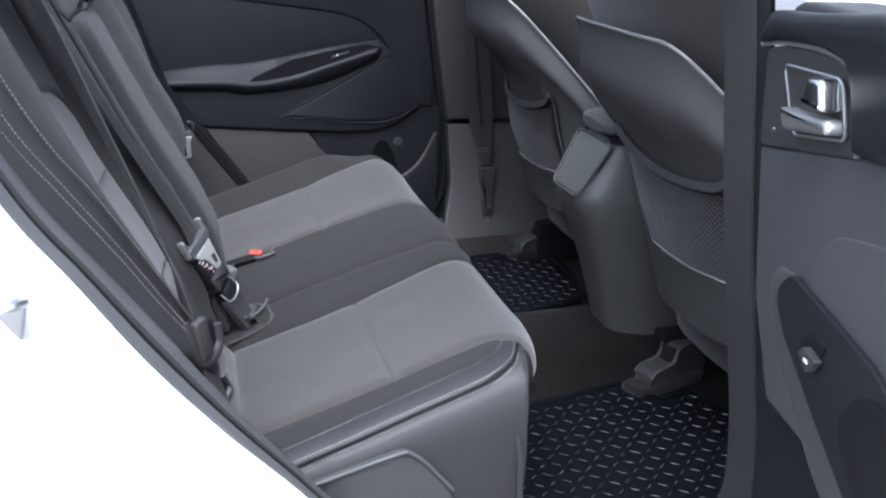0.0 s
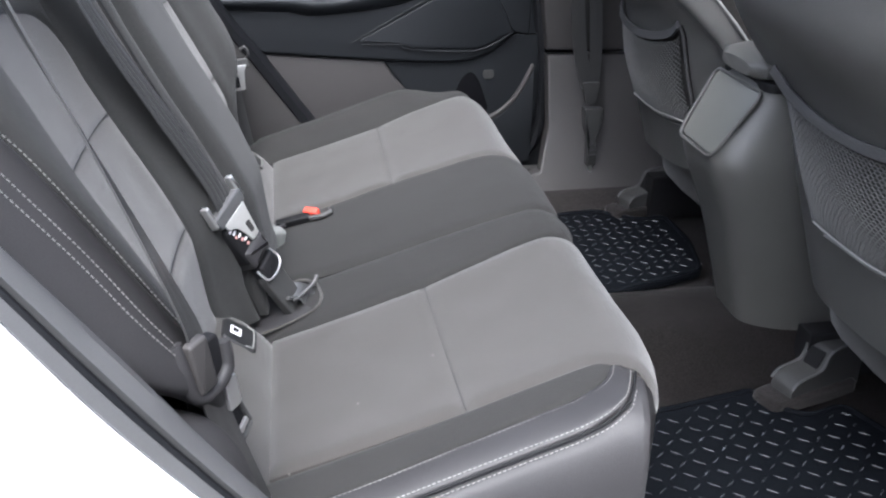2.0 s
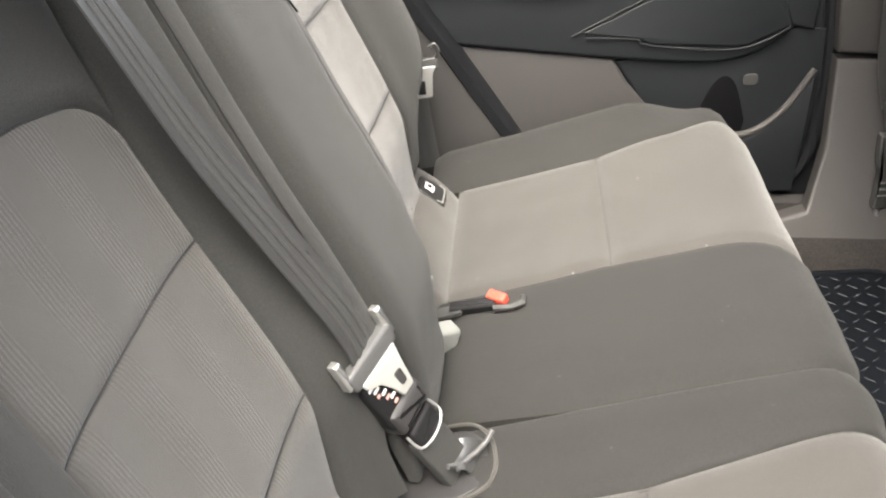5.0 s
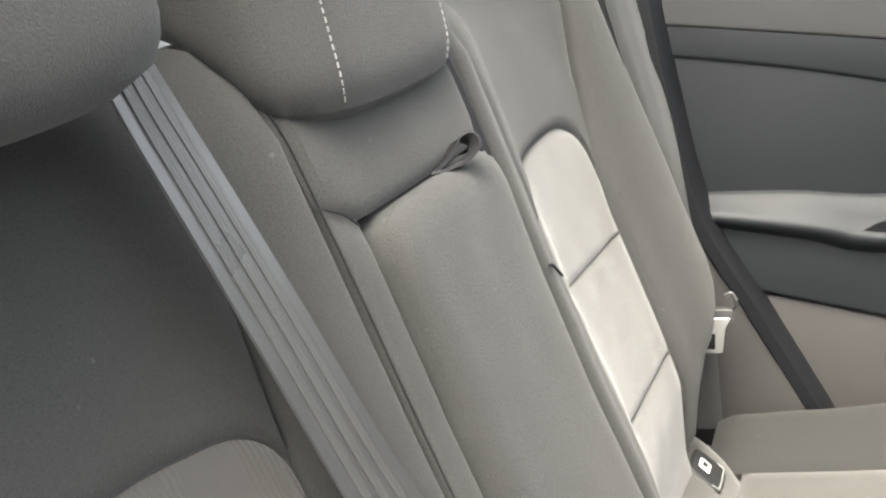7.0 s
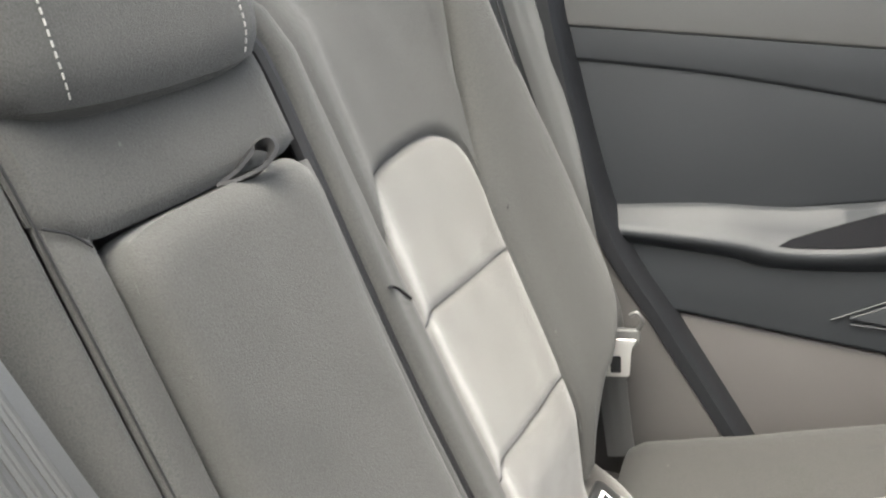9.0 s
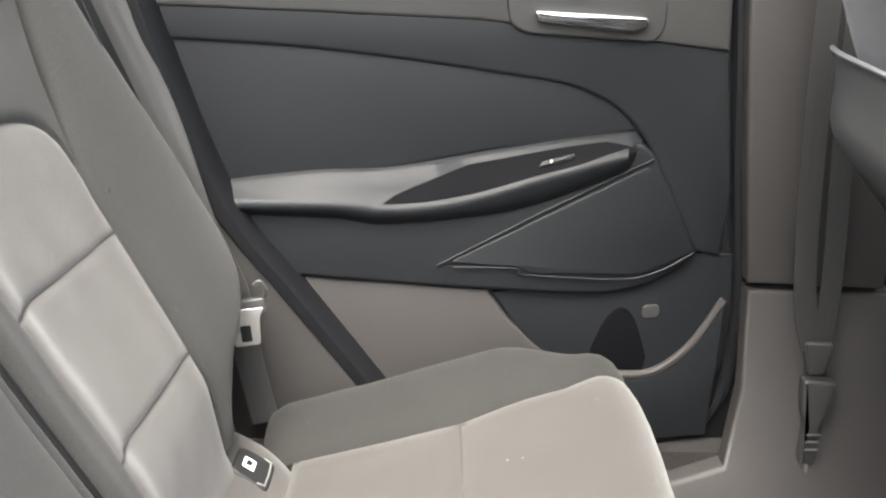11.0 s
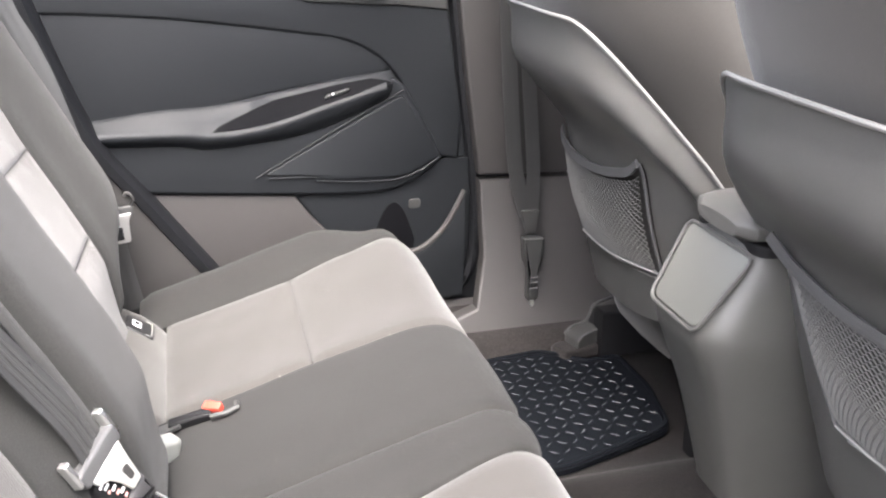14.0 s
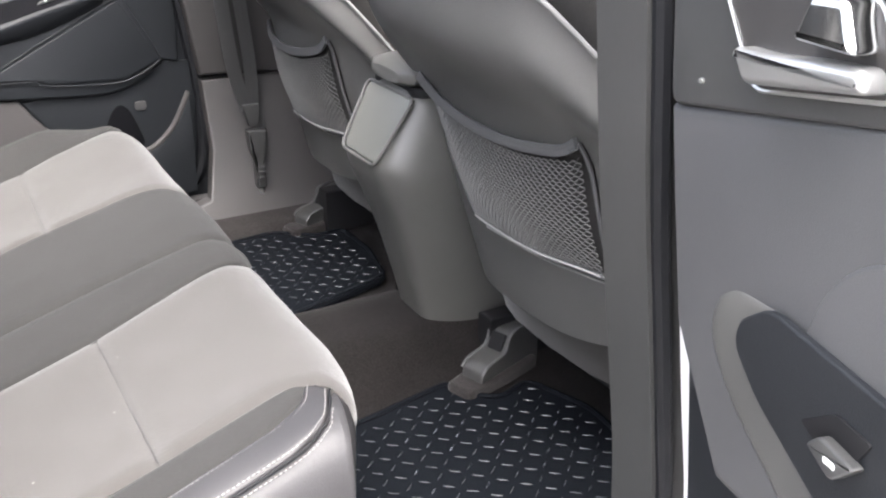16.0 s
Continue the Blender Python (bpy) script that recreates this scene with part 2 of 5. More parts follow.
def tube(bm, pts, r, sides=8, cap=True, taper=None):
    pts = [Vector(p) for p in pts]
    rings = []
    up = Vector((0.12, 0.3, 1)).normalized()
    for i, p in enumerate(pts):
        t = (pts[min(i + 1, len(pts) - 1)] - pts[max(i - 1, 0)]).normalized()
        a = t.cross(up)
        if a.length < 0.1:
            a = t.cross(Vector((1, 0, 0)))
        a.normalize()
        b = t.cross(a)
        rr = r * (taper(i / (len(pts) - 1)) if taper else 1)
        rings.append([bm.verts.new(p + (a * math.cos(2 * math.pi * k / sides) + b * math.sin(2 * math.pi * k / sides)) * rr) for k in range(sides)])
    for A, B in zip(rings, rings[1:]):
        for k in range(sides):
            bm.faces.new((A[k - 1], A[k], B[k], B[k - 1]))
    if cap:
        bm.faces.new(rings[0])
        bm.faces.new(list(reversed(rings[-1])))
    return bm


def ribbon(bm, pts, sides, width, thick=0.0018, lanes=8):
    """Webbing: a strap along pts; sides gives the direction across it at each point, with slightly raised lanes woven in."""
    pts = [Vector(p) for p in pts]
    rows = []
    n = len(pts)
    for i, p in enumerate(pts):
        t = (pts[min(i + 1, n - 1)] - pts[max(i - 1, 0)]).normalized()
        s = Vector(sides[i] if isinstance(sides, list) else sides)
        s = (s - t * s.dot(t)).normalized()
        nn = t.cross(s).normalized()
        row = []
        for k in range(lanes + 1):
            u = k / lanes - 0.5
            lift = 0.0004 if k in (2, 3, 5, 6) else 0.0
            row.append(p + s * u * width + nn * (thick / 2 + lift))
        for k in range(lanes, -1, -1):
            row.append(p + s * (k / lanes - 0.5) * width - nn * thick / 2)
        rows.append([bm.verts.new(q) for q in row])
    for A, B in zip(rows, rows[1:]):
        for k in range(len(A)):
            bm.faces.new((A[k - 1], A[k], B[k], B[k - 1]))
    bm.faces.new(rows[0])
    bm.faces.new(list(reversed(rows[-1])))
    return bm


def box(bm, m, sx, sy, sz, bevel=0.003):
    """A bevelled block in the frame m, standing on its origin in z."""
    def f(s, z, h):
        return m @ Vector((s, z, h))
    o = rounded([(-sx / 2, -sy / 2), (sx / 2, -sy / 2), (sx / 2, sy / 2), (-sx / 2, sy / 2)], min(sx, sy) * 0.18, 3)
    return plate(bm, f, o, sz, bevel)


def resample(pts, n):
    P = [Vector(p) for p in pts]
    d = [0.0]
    for a, b in zip(P, P[1:]):
        d.append(d[-1] + (b - a).length)
    out = []
    j = 0
    for i in range(n + 1):
        t = d[-1] * i / n
        while j < len(P) - 2 and d[j + 1] < t:
            j += 1
        seg = d[j + 1] - d[j]
        out.append(P[j].lerp(P[j + 1], (t - d[j]) / seg if seg > 1e-9 else 0))
    return out


def pad(S, low, high, nu=24, nv=18, puff=0.008, edge=0.022, thick=0.012, noise_amp=0.0012, sharp=(), flip=False):
    """A stuffed panel on the surface S(u, v): spans from curve low to curve high (2D points, same sense), pillowed, dipping to a seam round its rim."""
    A, B = resample(low, nu), resample(high, nu)
    bm = bmesh.new()
    grid = []
    lu = sum((S(*A[i + 1]) - S(*A[i])).length for i in range(nu))
    for j in range(nv + 1):
        b = 0.5 - 0.5 * math.cos(math.pi * j / nv) if nv > 6 else j / nv
        b = 0.5 * b + 0.5 * j / nv
        row = []
        for i in range(nu + 1):
            a = i / nu
            q = A[i].lerp(B[i], b)
            p = S(q.x, q.y)
            e = 0.004
            n = (S(q.x + e, q.y) - S(q.x - e, q.y)).cross(S(q.x, q.y + e) - S(q.x, q.y - e)).normalized()
            n = -n if flip else n
            lv = (S(*A[i]) - S(*B[i])).length
            da = min(a * lu if "a0" not in sharp else 9, (1 - a) * lu if "a1" not in sharp else 9)
            db = min(b * lv if "b0" not in sharp else 9, (1 - b) * lv if "b1" not in sharp else 9)
            k = lambda d: math.sqrt(max(0.0, 1 - (1 - min(1, d / edge)) ** 2))
            h = puff * k(da) * k(db) + noise_amp * noise.noise(p * 22) * k(da) * k(db)
            row.append((p + n * h, p - n * thick))
        grid.append(row)
    top = [[bm.verts.new(c[0]) for c in r] for r in grid]
    low_ = [[bm.verts.new(c[1]) for c in r] for r in grid]
    for j in range(nv):
        for i in range(nu):
            bm.faces.new((top[j][i], top[j][i + 1], top[j + 1][i + 1], top[j + 1][i]))
            bm.faces.new((low_[j][i], low_[j + 1][i], low_[j + 1][i + 1], low_[j][i + 1]))
    rim_t = top[0] + [r[-1] for r in top[1:]] + top[-1][-2::-1] + [r[0] for r in top[-2:0:-1]]
    rim_l = low_[0] + [r[-1] for r in low_[1:]] + low_[-1][-2::-1] + [r[0] for r in low_[-2:0:-1]]
    for i in range(len(rim_t)):
        bm.faces.new((rim_t[i - 1], rim_t[i], rim_l[i], rim_l[i - 1]))
    return bm


def stitches(bm, pts, step=0.0052, length=0.0032, r=0.0006, lift=None):
    """A row of single thread stitches along a line."""
    P = [Vector(p) for p in pts]
    total = sum((b - a).length for a, b in zip(P, P[1:]))
    Q = resample(P, max(2, int(total / step)))
    for a, b in zip(Q, Q[1:]):
        d = (b - a).normalized() * length
        tube(bm, [a, a + d], r, 4)
    return bm


def interp(table, x):
    """Smooth lookup: rows of x, values..."""
    if x <= table[0][0]:
        r0, r1 = table[0], table[1]
    elif x >= table[-1][0]:
        r0, r1 = table[-2], table[-1]
    else:
        for r0, r1 in zip(table, table[1:]):
            if x <= r1[0]:
                break
    i = table.index(r0)
    rp, rn = table[max(i - 1, 0)], table[min(i + 2, len(table) - 1)]
    w = r1[0] - r0[0]
    t = (x - r0[0]) / w
    if t < 0 or t > 1:
        return [a + (b - a) * t for a, b in zip(r0[1:], r1[1:])]
    out = []
    for k in range(1, len(r0)):
        m0 = (r1[k] - rp[k]) / (r1[0] - rp[0]) * w
        m1 = (rn[k] - r0[k]) / (rn[0] - r0[0]) * w
        out.append((2 * t ** 3 - 3 * t * t + 1) * r0[k] + (t ** 3 - 2 * t * t + t) * m0 + (-2 * t ** 3 + 3 * t * t) * r1[k] + (t ** 3 - t * t) * m1)
    return out
# ---- ground and car shell ----
bm = bmesh.new()
bmesh.ops.create_circle(bm, cap_ends=True, segments=48, radius=300)
single("ground", bm, M_ASPHALT, "grey paved ground under the car", "ground", "structure", smooth=False)


def xz(y, sign=1):
    """Frame for slabs that stand lengthwise in the car: s along x, z up, thickness along y."""
    return lambda s, z, h: Vector((s, y + sign * h, z))


def xy(z, sign=1):
    return lambda s, t, h: Vector((s, t, z + sign * h))


def V2(pts):
    return [Vector(p) for p in pts]


car = thing("car_body", "white car body with its right rear door opening", "car body", kind="structure")
# near rear quarter with the edge of the door opening
EDGE = [(0.165, 0.36), (0.165, 0.48), (0.135, 0.61), (0.106, 0.673), (0.02, 0.775), (-0.052, 0.870), (-0.112, 0.966), (-0.166, 1.051), (-0.225, 1.19), (-0.275, 1.33), (-0.305, 1.46)]
LINE = [(0.200, 0.39), (0.195, 0.50), (0.155, 0.613), (0.118, 0.664), (0.026, 0.790), (-0.038, 0.888), (-0.092, 0.968), (-0.140, 1.040), (-0.190, 1.14), (-0.236, 1.26), (-0.275, 1.40)]
bm = bmesh.new()
plate(bm, xz(-0.752, -1), V2([(-1.25, 0.32), (0.125, 0.32)] + [(x - 0.04, z - 0.012) for x, z in EDGE] + [(-0.44, 1.45), (-0.44, 1.17), (-1.25, 1.17)]), 0.016, 0.006)
quarter = part("quarter_panel", bm, M_PAINT, car, "white painted rear quarter panel")
bm = bmesh.new()
plate(bm, xz(-0.74, -1), V2([(0.165, 0.3), (0.165, 0.44), (0.75, 0.44), (0.75, 0.3)]), 0.12, 0.012)
part("sill", bm, M_PAINT, car)
outer = spline([(x, -0.682, z) for x, z in EDGE], 6)
inner = spline([(x, -0.645, z) for x, z in LINE], 6)


def loft(bm, curves, closed=False):
    rows = [[bm.verts.new(p) for p in c] for c in curves]
    for a, b in zip(rows, rows[1:] + ([rows[0]] if closed else [])):
        for i in range(len(a) - 1):
            bm.faces.new((a[i], a[i + 1], b[i + 1], b[i]))
    if closed:
        bm.faces.new([r[0] for r in rows])
        bm.faces.new([r[-1] for r in reversed(rows)])
    return bm


def between(a, b, t, lift=(0, 0, 0)):
    return [p.lerp(q, t) + Vector(lift) for p, q in zip(a, b)]


# painted jamb that folds from the seal out to the quarter panel
part("jamb", loft(bmesh.new(), [[p + Vector(d) for p in outer] for d in ((-0.012, 0.03, -0.004), (0.002, 0.002, 0.0), (-0.002, -0.006, -0.002), (-0.012, -0.035, -0.004), (-0.024, -0.062, -0.008), (-0.05, -0.078, -0.016), (-0.06, -0.06, -0.016))]), M_PAINT, quarter)
bm = bmesh.new()
loft(bm, [between(outer, inner, 0.0, (-0.006, 0.006, 0)), between(outer, inner, 0.03, (0.004, -0.005, 0.001)), between(outer, inner, 0.30, (0.006, -0.006, 0.002)), between(outer, inner, 0.36, (-0.001, 0.002, 0)),
          between(outer, inner, 0.52, (-0.002, 0.002, -0.001)), between(outer, inner, 0.58, (0.005, -0.004, 0.002)), between(outer, inner, 0.92, (0.004, -0.003, 0.002)), between(outer, inner, 1.05, (-0.002, 0.006, 0)),
          between(outer, inner, 0.95, (-0.03, 0.02, -0.01)), between(outer, inner, 0.0, (-0.03, 0.03, -0.01))], closed=True)
part("opening_trim", bm, M_OPENTRIM, car, "grey plastic trim along the door opening")
bm = bmesh.new()
tube(bm, between(outer, inner, 0.44, (-0.002, 0.0, -0.001)), 0.005, 8)
part("door_seal", bm, M_SEAL, car, "black rubber door seal")
# striker loop on the painted jamb
striker = part("striker", plate(bmesh.new(), xz(-0.756, -1), rounded([(-0.174, 0.938), (-0.152, 0.938), (-0.140, 0.985), (-0.162, 0.988)], 0.009), 0.010, 0.003), M_STEEL, car, "steel door striker")
part("loop", tube(bmesh.new(), spline([(-0.176, -0.764, 0.968), (-0.164, -0.79, 0.984), (-0.148, -0.79, 0.992), (-0.143, -0.764, 0.984)], 6), 0.005, 8), M_STEEL, striker)

# near pillar between the doors
PB_T = [(0.575, 1.2), (0.6, 1.0), (0.632, 0.8), (0.652, 0.66), (0.65, 0.56), (0.6, 0.47)]
bm = bmesh.new()
loft(bm, [spline([(x + dx, y, z) for x, z in [(0.53, 1.5)] + PB_T], 6) for dx, y in
          [(0.015, -0.66), (0.011, -0.70), (0.012, -0.722), (0.03, -0.727), (0.034, -0.716), (0.046, -0.73), (0.062, -0.74), (0.072, -0.735), (0.075, -0.66)]], closed=True)
part("pillar_trim", bm, M_PLASTIC, car, "dark pillar trim and seals between the doors")
bm = bmesh.new()
tube(bm, spline([(x + 0.02, -0.731, z) for x, z in [(0.53, 1.5)] + PB_T], 6), 0.008, 8)
part("pillar_seal", bm, M_SEAL, car)
bm = bmesh.new()
loft(bm, [spline([(x + dx, y, z) for x, z in [(0.56, 1.5), (0.6, 1.2), (0.63, 1.0), (0.665, 0.8), (0.69, 0.66), (0.7, 0.5), (0.7, 0.34)]], 6) for dx, y in
          [(0.0, -0.74), (0.002, -0.79), (0.02, -0.80), (0.09, -0.80), (0.09, -0.74)]], closed=True)
part("pillar", bm, M_PAINT, car, "white painted pillar edge")
bm = bmesh.new()
plate(bm, xz(0.812), V2([(-0.5, 0.40), (1.75, 0.40), (1.75, 1.06), (0.6, 1.10), (-0.5, 1.16)]), 0.03, 0.006)
part("far_inner_panel", bm, M_SEAL, car)
# dark slab added to close the gap at the far door's edge
bm = bmesh.new()
plate(bm, xz(0.795), V2([(0.55, 0.45), (0.74, 0.45), (0.74, 1.5), (0.55, 1.5)]), 0.014, 0.003)
part("far_gap_blocker", bm, M_SEAL, car)
# roof, far outer side, front and rear ends
# the roof's opening is unseen, added so that sky light reaches the seats
bm = bmesh.new()
for x0, x1, y0, y1 in ((-0.9, -0.26, -0.62, 0.68), (0.42, 0.5, -0.62, 0.68), (-0.26, 0.42, -0.62, -0.56), (-0.26, 0.42, 0.46, 0.68)):
    plate(bm, xy(1.5), V2([(x0, y0), (x1, y0), (x1, y1), (x0, y1)]), 0.05, 0.004)
part("roof", bm, M_LINING, car, "pale grey roof lining round an unseen opening added for light")
bm = bmesh.new()
plate(bm, xz(0.845), V2([(-1.25, 0.3), (1.95, 0.3), (1.95, 1.08), (0.6, 1.11), (-0.4, 1.17), (-1.25, 1.17)]), 0.08, 0.01)
part("far_side", bm, M_PAINT, car)
bm = bmesh.new()
plate(bm, xz(-0.76, -1), V2([(0.70, 0.3), (1.95, 0.3), (1.95, 1.05), (0.72, 1.1)]), 0.08, 0.01)
part("near_front_side", bm, M_PAINT, car)
bm = bmesh.new()
plate(bm, lambda s, z, h: Vector((-1.2 - h, s, z)), V2([(-0.78, 0.3), (0.84, 0.3), (0.84, 1.08), (-0.78, 1.08)]), 0.06, 0.01)
part("tailgate", bm, M_PLASTIC, car)
bm = bmesh.new()
plate(bm, lambda s, z, h: Vector((1.75 + h, s, z)), V2([(-0.78, 0.3), (0.84, 0.3), (0.84, 1.08), (-0.78, 1.08)]), 0.2, 0.05)
part("dashboard", bm, M_PLASTIC, car)
for y in (-0.70, 0.74):
    for pts in ([(1.75, y, 1.06), (0.48, y * 0.9, 1.5)], [(-0.38, y, 1.15), (-0.5, y * 0.93, 1.5)], [(-1.2, y, 1.06), (-0.88, y * 0.9, 1.5)]):
        part("pillar", tube(bmesh.new(), pts, 0.045, 8), M_PILLAR, car)
part("pillar", tube(bmesh.new(), [(0.74, 0.82, 1.1), (0.60, 0.74, 1.42)], 0.045, 8), M_PILLAR, car)

# rear side trim below the windows
for y, sy in ((0.745, 1), (-0.72, -1)):
    part("luggage_side_trim", plate(bmesh.new(), xz(y, sy), rounded([(-1.19, 0.5), (-0.42, 0.5), (-0.40, 1.20), (-0.62, 1.24), (-1.19, 1.27)], 0.03), 0.03, 0.01), M_GREYPL, car, "grey luggage side trim")
# ---- floor ----
bm = bmesh.new()
NX, NY = 60, 90
rows = []
for i in range(NX + 1):
    x = -1.2 + 2.95 * i / NX
    row = []
    for j in range(NY + 1):
        y = -0.74 + 1.54 * j / NY
        d = (y - 0.03) / 0.125
        z = 0.405 + 0.098 / (1 + abs(d) ** 5)
        z += 0.06 * max(0, min(1, (abs(y - 0.02) - 0.6) / 0.06))
        z += 0.004 * noise.noise(Vector((x * 9, y * 9, 0)))
        row.append(bm.verts.new((x, y, z)))
    rows.append(row)
for a, b in zip(rows, rows[1:]):
    for j in range(NY):
        bm.faces.new((a[j], a[j + 1], b[j + 1], b[j]))
bmesh.ops.solidify(bm, geom=bm.faces[:], thickness=0.02)
single("floor", bm, M_CARPET, "dark brown-grey carpeted car floor with a raised tunnel", "floor", "structure")


def floor_mat(outline, label):
    """Moulded rubber mat with slanting raised treads."""
    o = rounded(outline, 0.03, 5)
    m = thing("floor_mat", label, "floor mat", "rubber mats in the rear footwells")
    bm = bmesh.new()
    plate(bm, xy(0.418), o, 0.012, 0.004)
    # raised lip
    part("base", bm, M_RUBBER, m)
    lip = [Vector((p.x, p.y, 0.431)) for p in inset(o, 0.006)]
    part("rim", tube(bmesh.new(), lip + [lip[0]], 0.005, 6), M_RUBBER, m)
    bm = bmesh.new()
    xs, ys = [p.x for p in o], [p.y for p in o]
    inner_o = inset(o, 0.018)

    def inside(x, y):
        c = False
        for i in range(len(inner_o)):
            a, b = inner_o[i - 1], inner_o[i]
            if (a.y > y) != (b.y > y) and x < (b.x - a.x) * (y - a.y) / (b.y - a.y) + a.x:
                c = not c
        return c
    step = 0.0245
    i = 0
    x = min(xs)
    while x < max(xs):
        j = 0
        y = min(ys)
        while y < max(ys):
            if inside(x, y):
                a = radians(38 if (i + j) % 2 else -38)
                M = pose(x, y, 0.4295) @ Matrix.Rotation(a, 4, "Z")
                L, W, H = 0.0105, 0.0017, 0.0016
                c = [bm.verts.new(M @ Vector(p)) for p in ((-L, 0, 0), (0, -W, 0), (L, 0, 0), (0, W, 0), (-L * 0.6, 0, H), (L * 0.6, 0, H))]
                for f in ((0, 1, 4), (1, 5, 4), (1, 2, 5), (2, 3, 5), (3, 4, 5), (3, 0, 4)):
                    bm.faces.new([c[k] for k in f])
            y += step
            j += 1
        x += step
        i += 1
    # tread colour is lighter than the mat's, so glints are partly painted in
    part("tread", bm, M_TREAD, m, "shiny raised treads, coloured paler for their glints")
    return m


floor_mat([(0.36, -0.155), (0.62, -0.15), (0.79, -0.118), (0.8, -0.165), (0.84, -0.2), (0.91, -0.175), (0.955, -0.30), (0.935, -0.50), (0.84, -0.585), (0.36, -0.6)], "black rubber floor mat with raised treads, slightly dusty")
floor_mat([(0.36, 0.215), (0.66, 0.215), (0.885, 0.285), (0.915, 0.42), (0.91, 0.56), (0.84, 0.55), (0.80, 0.585), (0.76, 0.615), (0.60, 0.595), (0.36, 0.59)], "black rubber floor mat with raised treads beside the tunnel")

# ---- rear bench cushion ----
PROF = [(-0.08, -0.08, 0.585), (0.0, 0.0, 0.597), (0.04, 0.04, 0.609), (0.15, 0.15, 0.643), (0.254, 0.254, 0.677), (0.34, 0.34, 0.704), (0.40, 0.398, 0.721), (0.44, 0.434, 0.726),
        (0.475, 0.462, 0.714), (0.50, 0.476, 0.693), (0.53, 0.481, 0.663), (0.60, 0.474, 0.594), (0.70, 0.46, 0.495), (0.76, 0.452, 0.436)]
LAT = [(-0.83, -0.606, 0.01, 0.25), (-0.72, -0.604, 0.015, 0.14), (-0.63, -0.598, 0.02, 0.05), (-0.595, -0.585, 0.022, 0.014), (-0.56, -0.558, 0.026, 0.0), (-0.515, -0.515, 0.024, 0), (-0.475, -0.475, 0.018, 0),
       (-0.4, -0.4, 0.009, 0), (-0.3, -0.3, 0.002, 0), (-0.165, -0.165, 0.0, 0), (-0.05, -0.05, 0.004, 0), (0.05, 0.05, 0.01, 0), (0.207, 0.207, 0.003, 0), (0.3, 0.3, 0.001, 0), (0.43, 0.43, 0.006, 0),
       (0.507, 0.507, 0.007, 0), (0.58, 0.58, 0.004, 0), (0.62, 0.62, 0.001, 0.003), (0.65, 0.645, 0.0, 0.017), (0.69, 0.662, 0.0, 0.047), (0.8, 0.668, 0.01, 0.15)]


def S_c(u, v):
    x, z = interp(PROF, u)
    y, up, drop = interp(LAT, v)
    k = max(0.0, min(1.0, (0.56 - u) / 0.12))
    # the near front corner is rounded, the far outer edge stands up as a low bolster
    r = max(0.0, -0.36 - y)
    f = max(0.0, min(1.0, (u - 0.40) / 0.16)) + 0.5 * max(0.0, min(1.0, (u - 0.56) / 0.16))
    a = max(0.0, min(1.0, (v - 0.49) / 0.11))
    b = max(0.0, min(1.0, (0.42 - u) / 0.12))
    z += 0.030 * a * a * (3 - 2 * a) * (b * b * (3 - 2 * b) * 1.3 - 0.3) * k
    return Vector((x - 0.25 * max(0, y - 0.48) * (1 - k) - 2.3 * r * r * f, y, z + up * k - drop))


bench = thing("rear_bench", "grey and charcoal cloth rear bench with black leatherette sides", "car seat")


def cpad(name, low, high, material, label="", parent=None, **kw):
    return part(name, pad(S_c, V2(low), V2(high), **kw), material, parent or bench, label)


cpad("seat_panel", [(0.045, -0.16), (0.254, -0.16)], [(0.045, -0.468), (0.254, -0.473)], M_INSERT, "light grey cloth seat panel", puff=0.006, edge=0.02)
cpad("seat_panel", [(0.254, -0.16), (0.40, -0.135), (0.505, -0.12)], [(0.254, -0.475), (0.385, -0.467), (0.425, -0.49), (0.505, -0.535)], M_INSERT, "light grey cloth seat panel", puff=0.006, edge=0.02)
cpad("seat_panel", [(0.045, 0.217), (0.254, 0.212)], [(0.045, 0.515), (0.254, 0.508)], M_INSERT, "light grey cloth seat panel", puff=0.006, edge=0.02)
cpad("seat_panel", [(0.254, 0.212), (0.40, 0.20), (0.505, 0.17)], [(0.254, 0.508), (0.38, 0.53), (0.43, 0.56), (0.505, 0.57)], M_INSERT, "light grey cloth seat panel", puff=0.006, edge=0.02)
cpad("centre_panel", [(0.02, -0.02), (0.2, -0.042), (0.40, -0.048), (0.505, -0.04)], [(0.02, 0.217), (0.254, 0.212), (0.40, 0.20), (0.505, 0.17)], M_CENTRE, "charcoal cloth middle seat panel", puff=0.008)
cpad("centre_strip", [(0.035, -0.16), (0.254, -0.16), (0.40, -0.135), (0.505, -0.12)], [(0.035, -0.04), (0.2, -0.042), (0.40, -0.048), (0.505, -0.04)], M_CENTRE, "charcoal cloth strip", puff=0.010, edge=0.035)
cpad("outer_panel", [(0.0, 0.515), (0.254, 0.508), (0.38, 0.53), (0.43, 0.56), (0.505, 0.57)], [(0.0, 0.74), (0.2, 0.74), (0.3, 0.725), (0.39, 0.69), (0.45, 0.64), (0.505, 0.60)], M_CENTRE, "charcoal cloth outer cushion panel", puff=0.008, edge=0.03)
cpad("bolster", [(0.03, -0.477), (0.254, -0.475), (0.383, -0.467), (0.408, -0.469)], [(0.03, -0.545), (0.254, -0.533), (0.352, -0.525), (0.389, -0.51), (0.412, -0.478)], M_CENTRE, "charcoal cloth bolster strip", puff=0.004, edge=0.02)
